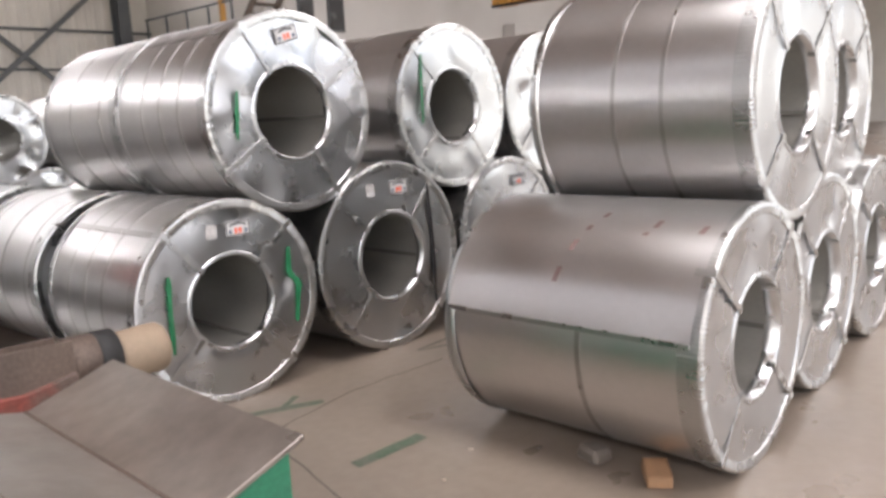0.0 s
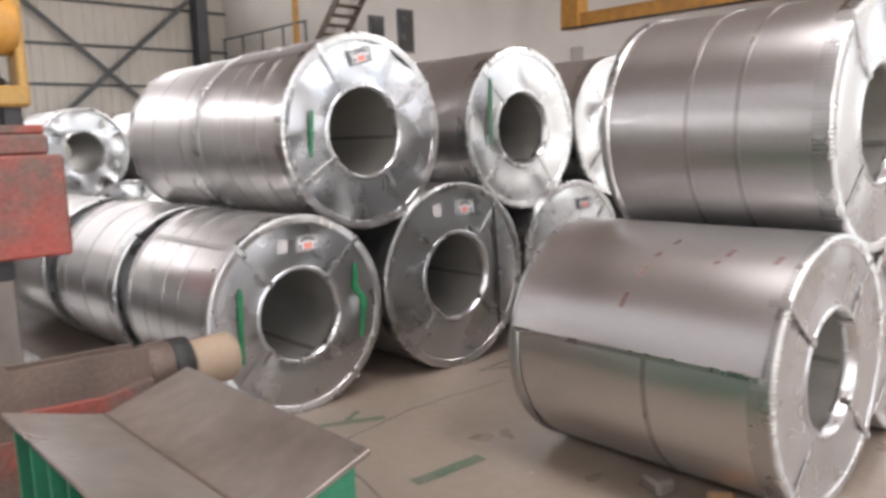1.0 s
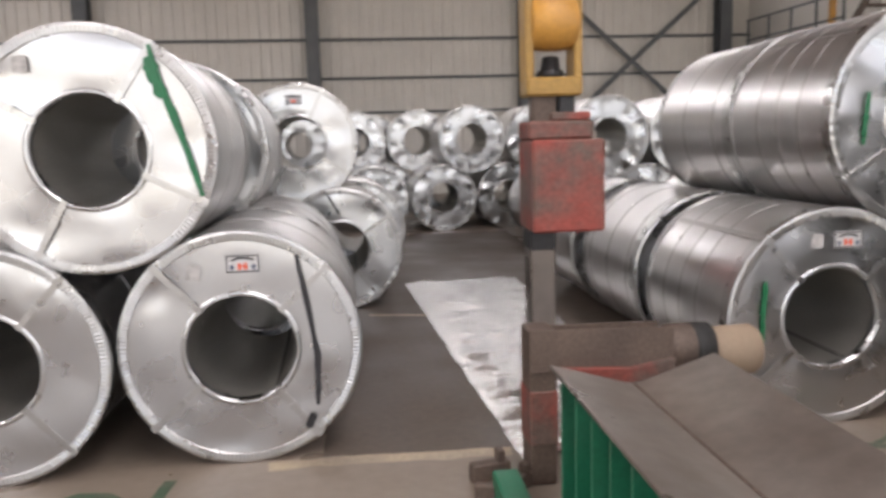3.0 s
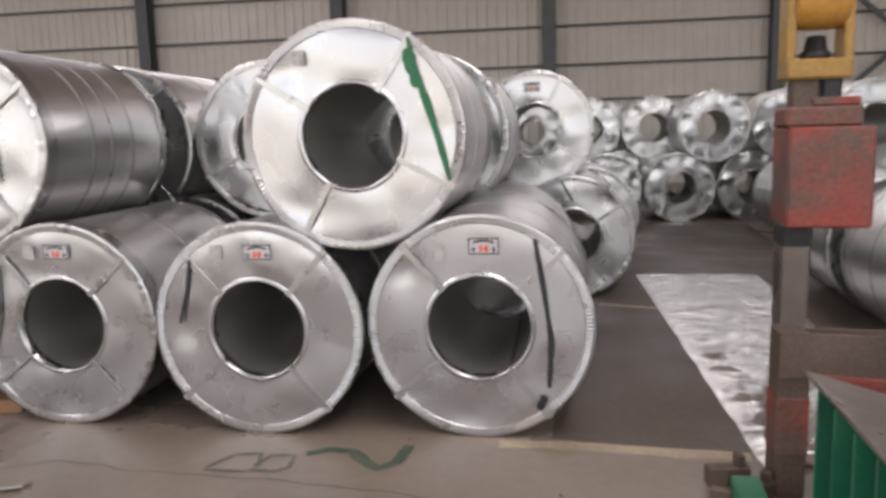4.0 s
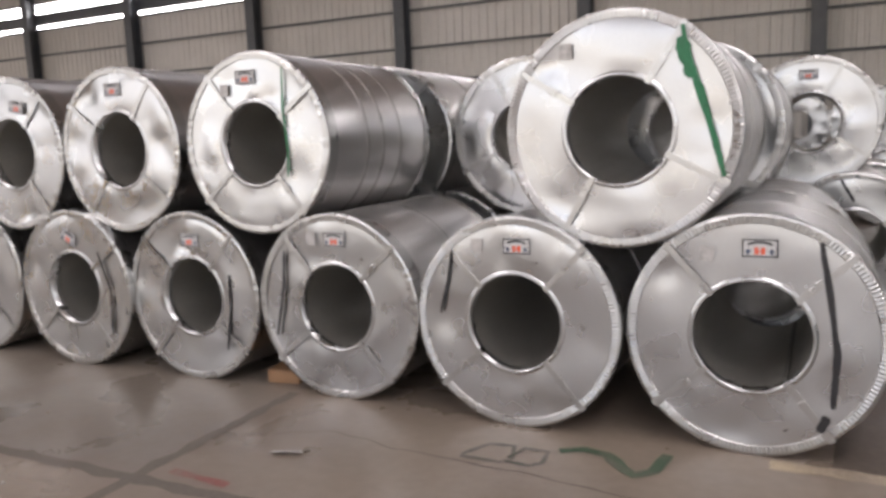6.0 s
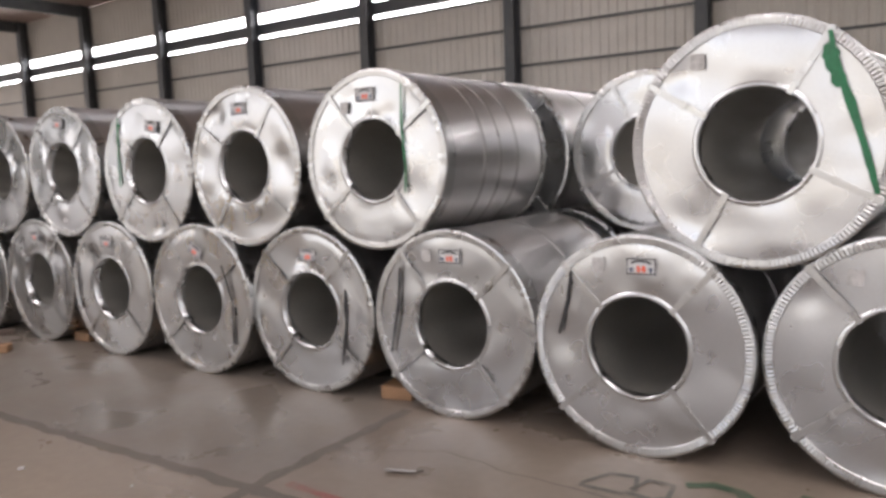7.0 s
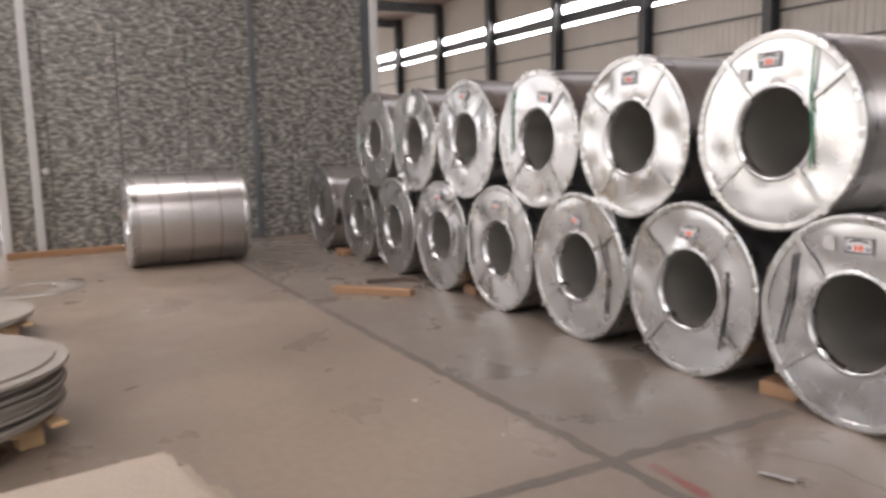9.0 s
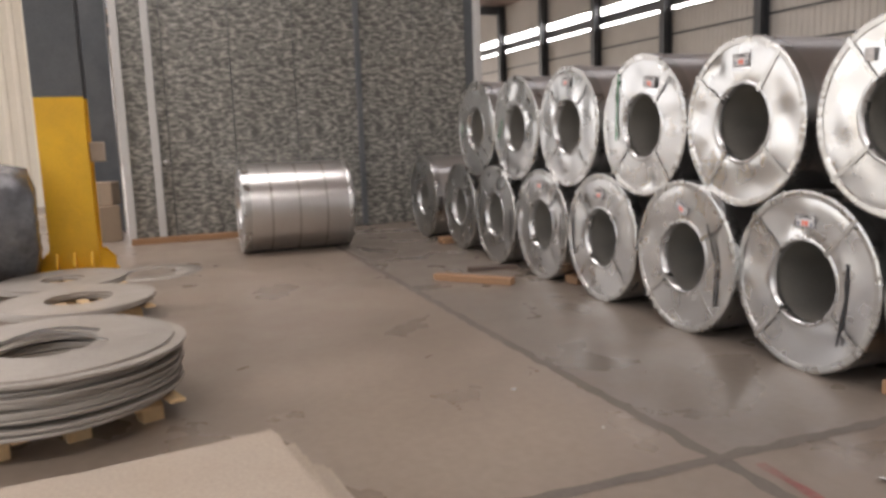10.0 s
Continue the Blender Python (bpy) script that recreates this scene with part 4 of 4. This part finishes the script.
tagged(put("plank", box_mesh("plank", 0.55, 0.06, 0.05, RUST, 0.006, (0, 0, 0.025)), None, pose(-8.08, 3.26, 0, 0, 0, 75)), "dark weathered batten lying on the floor", "plank", "planks")
tagged(put("plank", box_mesh("plank", 0.10, 1.6, 0.09, TIMBER, 0.006, (0, 0, 0.045)), None, pose(-12.72, 0.25, 0, 0, 0, 0)), "orange-brown timber lying along the patterned wall", "plank", "planks")
tagged(put("wooden_chock", prism("wooden_chock", [(-0.09, 0), (-0.09, 0.05), (0.05, 0.07), (0.09, 0)], -0.05, 0.05, TIMBER, 0.006), None, pose(2.666, 1.20, 0, 0, 0, 35)), "sunlit splintered wooden chock beside a coil", "chock", "wooden chocks")
tagged(put("stone_chock", prism("stone_chock", [(-0.07, 0), (-0.06, 0.06), (0.05, 0.07), (0.08, 0)], -0.05, 0.05, WORN, 0.015), None, pose(2.676, 1.49, 0, 0, 0, 70)), "grey stone chock beside a coil", "chock")
scrap = arc_strip("paper_scrap", [(0.03 * i, 0.006 * math.sin(i * 2.1)) for i in range(6)], 0.05, WHITE, 0)
tagged(put("paper_scrap", scrap, None, pose(-2.80, 2.72, 0.012, 75, 0, 20)), "small crumpled white paper scrap on the floor", "scrap")
for i in range(26):
    rx, ry = random.uniform(-8, 3), random.uniform(0.6, 3.0)
    s = random.uniform(0.008, 0.02)
    tagged(put("floor_crumb", box_mesh("floor_crumb", s * 1.5, s, s * 0.5, random.choice((WHITE, JOINT, BOARD)), 0.001, (0, 0, s * 0.25)), None, pose(rx, ry, 0, 0, 0, random.uniform(0, 180))), "small crumb of debris on the concrete floor", "debris", "floor debris")

# ---------------------------------------------------------------- patterned wall, posts and column
mosaic = wall("wall_mosaic", "tall partition covered with glossy dark fleck-patterned film", -13.14, 2.36, 2.5, 0.2, 5.58, 5.0, STEELWORK)
edges_y = [-0.52, 0.1, 1.08, 2.06, 3.12, 4.05, 4.98]
for a, b in zip(edges_y, edges_y[1:]):
    put("film_panel", box_mesh("film_panel", 0.03, b - a - 0.012, 4.98, MOSAIC, 0.004), mosaic, Matrix.Translation((0.115, (a + b) / 2 - 2.36, 0)))
put("seam_strip", box_mesh("seam_strip", 0.05, 0.09, 4.98, STEELWORK, 0.006), mosaic, Matrix.Translation((0.15, 3.09 - 2.36, 0)))
post_me = box_mesh("partition_post", 0.12, 0.11, 5.2, POSTWHITE, 0.008, (0, 0, 2.6))
for x, y in ((-12.96, -0.10), (-12.98, -0.53), (-12.95, 5.18)):
    tagged(put("partition_post", post_me, None, Matrix.Translation((x, y, 0))), "white painted steel post at the partition", "post", "partition posts")
put("knob", lathe("knob", [(0, -0.04), (0.03, -0.035), (0.045, 0), (0.03, 0.03), (0.02, 0.05), (0.02, 0.1)], 20, POSTWHITE), mosaic, pose(0.2, -2.33, -1.30, 0, 0, 90), "round white knob")

pillar = thing("steel_pillar", "square steel pillar painted yellow below and dark grey above", "pillar", Matrix.Translation((-10.27, -1.03, 0)))
put("lower_shaft", boxes_mesh("lower_shaft", [(0.25, 0, 1.015, 0.03, 0.50, 2.03), (-0.25, 0, 1.015, 0.03, 0.50, 2.03), (0, 0, 1.015, 0.48, 0.03, 2.03), (0, 0.17, 1.015, 0.48, 0.012, 2.03)], YELLOW, 0.003), pillar, None, "yellow painted shaft")
put("upper_shaft", boxes_mesh("upper_shaft", [(0.25, 0, 5.715, 0.03, 0.50, 7.37), (-0.25, 0, 5.715, 0.03, 0.50, 7.37), (0, 0, 5.715, 0.48, 0.03, 7.37), (0, 0.17, 5.715, 0.48, 0.012, 7.37)], STEELWORK, 0.003), pillar, None, "dark grey painted shaft")
put("base_plate", box_mesh("base_plate", 0.8, 0.82, 0.03, YELLOW, 0.004, (0, 0, 0.015)), pillar)
gusset = prism("gusset", [(0, 0.03), (0, 0.30), (0.05, 0.30), (0.15, 0.18), (0.15, 0.03)], -0.012, 0.012, YELLOW, 0.002)
for a, x, y in ((0, 0.266, 0.18), (0, 0.266, -0.18), (0, 0.266, 0), (90, 0.2, 0.252), (90, -0.1, 0.252), (-90, 0.2, -0.252), (-90, -0.1, -0.252)):
    put("gusset", gusset, pillar, pose(x, y, 0, 0, 0, a))
put("gauge_box", box_mesh("gauge_box", 0.12, 0.16, 0.22, BOARD, 0.01, (0.1, 0.33, 1.42)), pillar, None, "beige box on the side")
h_column("hall_column", -14.8, -1.10, ROOF, STEELWORK, 0.55, 0.75, "dark steel column beyond the partition")
inner = wall("wall_inner_west", "cream sheeting wall beyond the pillar", -22.0, -8.6, ROOF / 2, 0.2, 14.0, ROOF, CREAM)
put("wall_panel", corrugated("wall_panel", 14.0, ROOF - 0.02, 0.30, 0.03, CREAM), inner, pose(0.104, -7.0, -ROOF / 2, 0, 0, 90))


def plate_pile(x, y, count, thick, outer, inner, label, wrapped=False):
    """A loose pile of flat steel rings on a pallet."""
    rnd = random.Random(int(x * 100))
    base = 0.13
    pal = thing("wooden_pallet", "pale wooden pallet under a pile of steel rings", "pallet", pose(x, y, 0, 0, 0, 20), "wooden pallets")
    for k in range(6):
        put("slat", box_mesh("slat", outer * 1.66, 0.085, 0.020, PALEWOOD, 0.003), pal, Matrix.Translation((0.01 * math.sin(k * 2.1), (k - 2.5) * outer * 0.29, 0.120)))
    for k in range(3):
        put("bearer", box_mesh("bearer", 0.09, outer * 1.30, 0.018, PALEWOOD, 0.003), pal, Matrix.Translation(((k - 1) * outer * 0.58, 0, 0.101)))
        for n in range(3):
            put("block", box_mesh("block", 0.10, 0.12, 0.092, PALEWOOD, 0.005), pal, Matrix.Translation(((k - 1) * outer * 0.58, (n - 1) * outer * 0.57, 0.046)))
    z = base
    for k in range(count):
        dx, dy = rnd.uniform(-0.03, 0.03), rnd.uniform(-0.03, 0.03)
        o = outer * rnd.uniform(0.96, 1.03)
        i0 = inner * rnd.uniform(0.95, 1.05)
        me = lathe("steel_ring", [(i0, 0), (o, 0), (o + 0.002, -thick / 2), (o, -thick), (i0, -thick)], 72, PLATE, lambda a, j, s=k: (0, 0.006 * noise.noise((math.cos(a) * 1.5, math.sin(a) * 1.5, s))), closed=True)
        me.polygons.foreach_set("use_smooth", [False] * len(me.polygons))
        tagged(put("steel_ring", me, None, pose(x + dx, y + dy, z + thick, 90 + rnd.uniform(-0.5, 0.5), rnd.uniform(-0.5, 0.5), 0)), label, "steel ring", "steel rings in piles")
        z += thick + 0.004
    return z


plate_pile(-5.13, -0.66, 14, 0.018, 0.66, 0.28, "flat grey steel ring lying in a pile on a pallet")
plate_pile(-7.74, -0.80, 3, 0.02, 0.62, 0.27, "flat dusty steel ring on a low pile")
plate_pile(-9.0, -1.05, 2, 0.02, 0.60, 0.20, "flat dusty steel ring on a low pile")
loose = lathe("steel_ring", [(0.27, 0), (0.55, 0), (0.55, -0.012), (0.27, -0.012)], 72, PLATE, closed=True)
tagged(put("steel_ring", loose, None, pose(-10.0, -0.23, 0.001, 90, 0, 0)), "flat steel ring lying loose on the floor", "steel ring", "steel rings in piles")

# stack of flat boards in the foreground
bx, by = -3.68, -0.205
for k in range(14):
    rnd = random.Random(k + 40)
    sx, sy = 1.15 + rnd.uniform(-0.05, 0.05), 1.22 + rnd.uniform(-0.05, 0.05)
    corners = [(-sx / 2, -sy / 2), (sx / 2, -sy / 2), (sx / 2, sy / 2 - rnd.uniform(0.02, 0.12)), (sx / 2 - rnd.uniform(0.03, 0.10), sy / 2), (-sx / 2, sy / 2 + rnd.uniform(-0.02, 0.02))]
    outline = []
    for (x0, y0), (x1, y1) in zip(corners, corners[1:] + corners[:1]):
        steps = max(1, int(math.hypot(x1 - x0, y1 - y0) / 0.05))
        for i in range(steps):
            chip = 0.0 if i == 0 else 0.012 * abs(noise.noise((i * 0.7, k * 3.1, x0)))
            mx, my = x0 + (x1 - x0) * i / steps, y0 + (y1 - y0) * i / steps
            outline.append((mx * (1 - chip), my * (1 - chip)))
    n = len(outline)
    lift = [0.012 * noise.noise((x * 2.0, y * 2.0, k)) * (k / 13) for x, y in outline]
    verts = [(x, y, h) for (x, y), h in zip(outline, lift)] + [(x, y, 0.012 + h) for (x, y), h in zip(outline, lift)] + [(0, 0, 0), (0, 0, 0.012)]
    fc = [(i, (i + 1) % n, n + (i + 1) % n, n + i) for i in range(n)] + [((i + 1) % n, i, 2 * n) for i in range(n)] + [(n + i, n + (i + 1) % n, 2 * n + 1) for i in range(n)]
    tagged(put("flat_board", mesh("flat_board", verts, fc, BOARD), None, pose(bx + 0.59 + rnd.uniform(-0.06, 0.06), by + 0.018 * (13 - k) + rnd.uniform(-0.025, 0.025), 0.058 + 0.0152 * k, 0, 0, 8 + rnd.uniform(-3, 3))), "dusty beige flat board with chipped edges in a loose stack", "board", "stacked boards")
for k in range(2):
    tagged(put("bearer", box_mesh("bearer", 0.9, 0.09, 0.05, TIMBER, 0.004, (0, 0, 0.025)), None, pose(bx + 0.57, by - 0.35 + 0.7 * k, 0, 0, 0, 8)), "timber bearer under the stacked boards", "bearer", "timber bearers")

# wrapped coil and clear film beside the pillar
bundle = thing("wrapped_bundle", "dark grey bundle wrapped in crumpled glossy film", "bundle", pose(-9.75, -1.98, 0, 0, 0, 8))
put("film", lathe("film", [(0.0, -0.62), (0.35, -0.64), (0.56, -0.60), (0.63, -0.45), (0.64, 0.0), (0.63, 0.42), (0.57, 0.60), (0.36, 0.65), (0.0, 0.63)], 64, DARKFILM,
                   lambda a, j: (0.05 * noise.noise((math.cos(a) * 2.2, j * 0.8, math.sin(a) * 2.2)) + 0.02 * noise.noise((math.cos(a) * 7, j * 1.9, math.sin(a) * 7)), 0.03 * noise.noise((math.cos(a) * 3, j, math.sin(a) * 3)))),
    bundle, pose(0, 0, 0.69, 0, 0, 0))
put("bearer", box_mesh("bearer", 1.0, 0.12, 0.09, TIMBER, 0.005, (0, 0.30, 0.045)), bundle)
put("bearer", box_mesh("bearer", 1.0, 0.12, 0.09, TIMBER, 0.005, (0, -0.30, 0.045)), bundle)
# cardboard cartons and a brown sack beyond the pillar
for x, y, z, w, h, a in ((-13.6, -0.95, 0, 0.42, 0.55, 10), (-13.7, -0.92, 0.552, 0.34, 0.36, -14)):
    tagged(put("carton", box_mesh("carton", 0.4, w, h, CARD, 0.012, (0, 0, h / 2)), None, pose(x, y, z, 0, 0, a)), "brown cardboard carton stacked beside the partition", "carton", "cartons")
for k, (a, l) in enumerate(((25, 0.7), (60, 0.55), (100, 0.5))):
    pts = [(l * i / 14, 0.10 * math.sin(math.pi * i / 14) + 0.004 * math.sin(i * 2.3 + k)) for i in range(15)]
    me = arc_strip("plastic_strip", pts, 0.03, PLASTIC, 0)
    tagged(put("plastic_strip", me, None, pose(-5.35 + 0.1 * k, -0.75 - 0.08 * k, 0.455, 50, 0, a)), "pale clear plastic strip lying over steel rings", "plastic strip", "plastic strips")
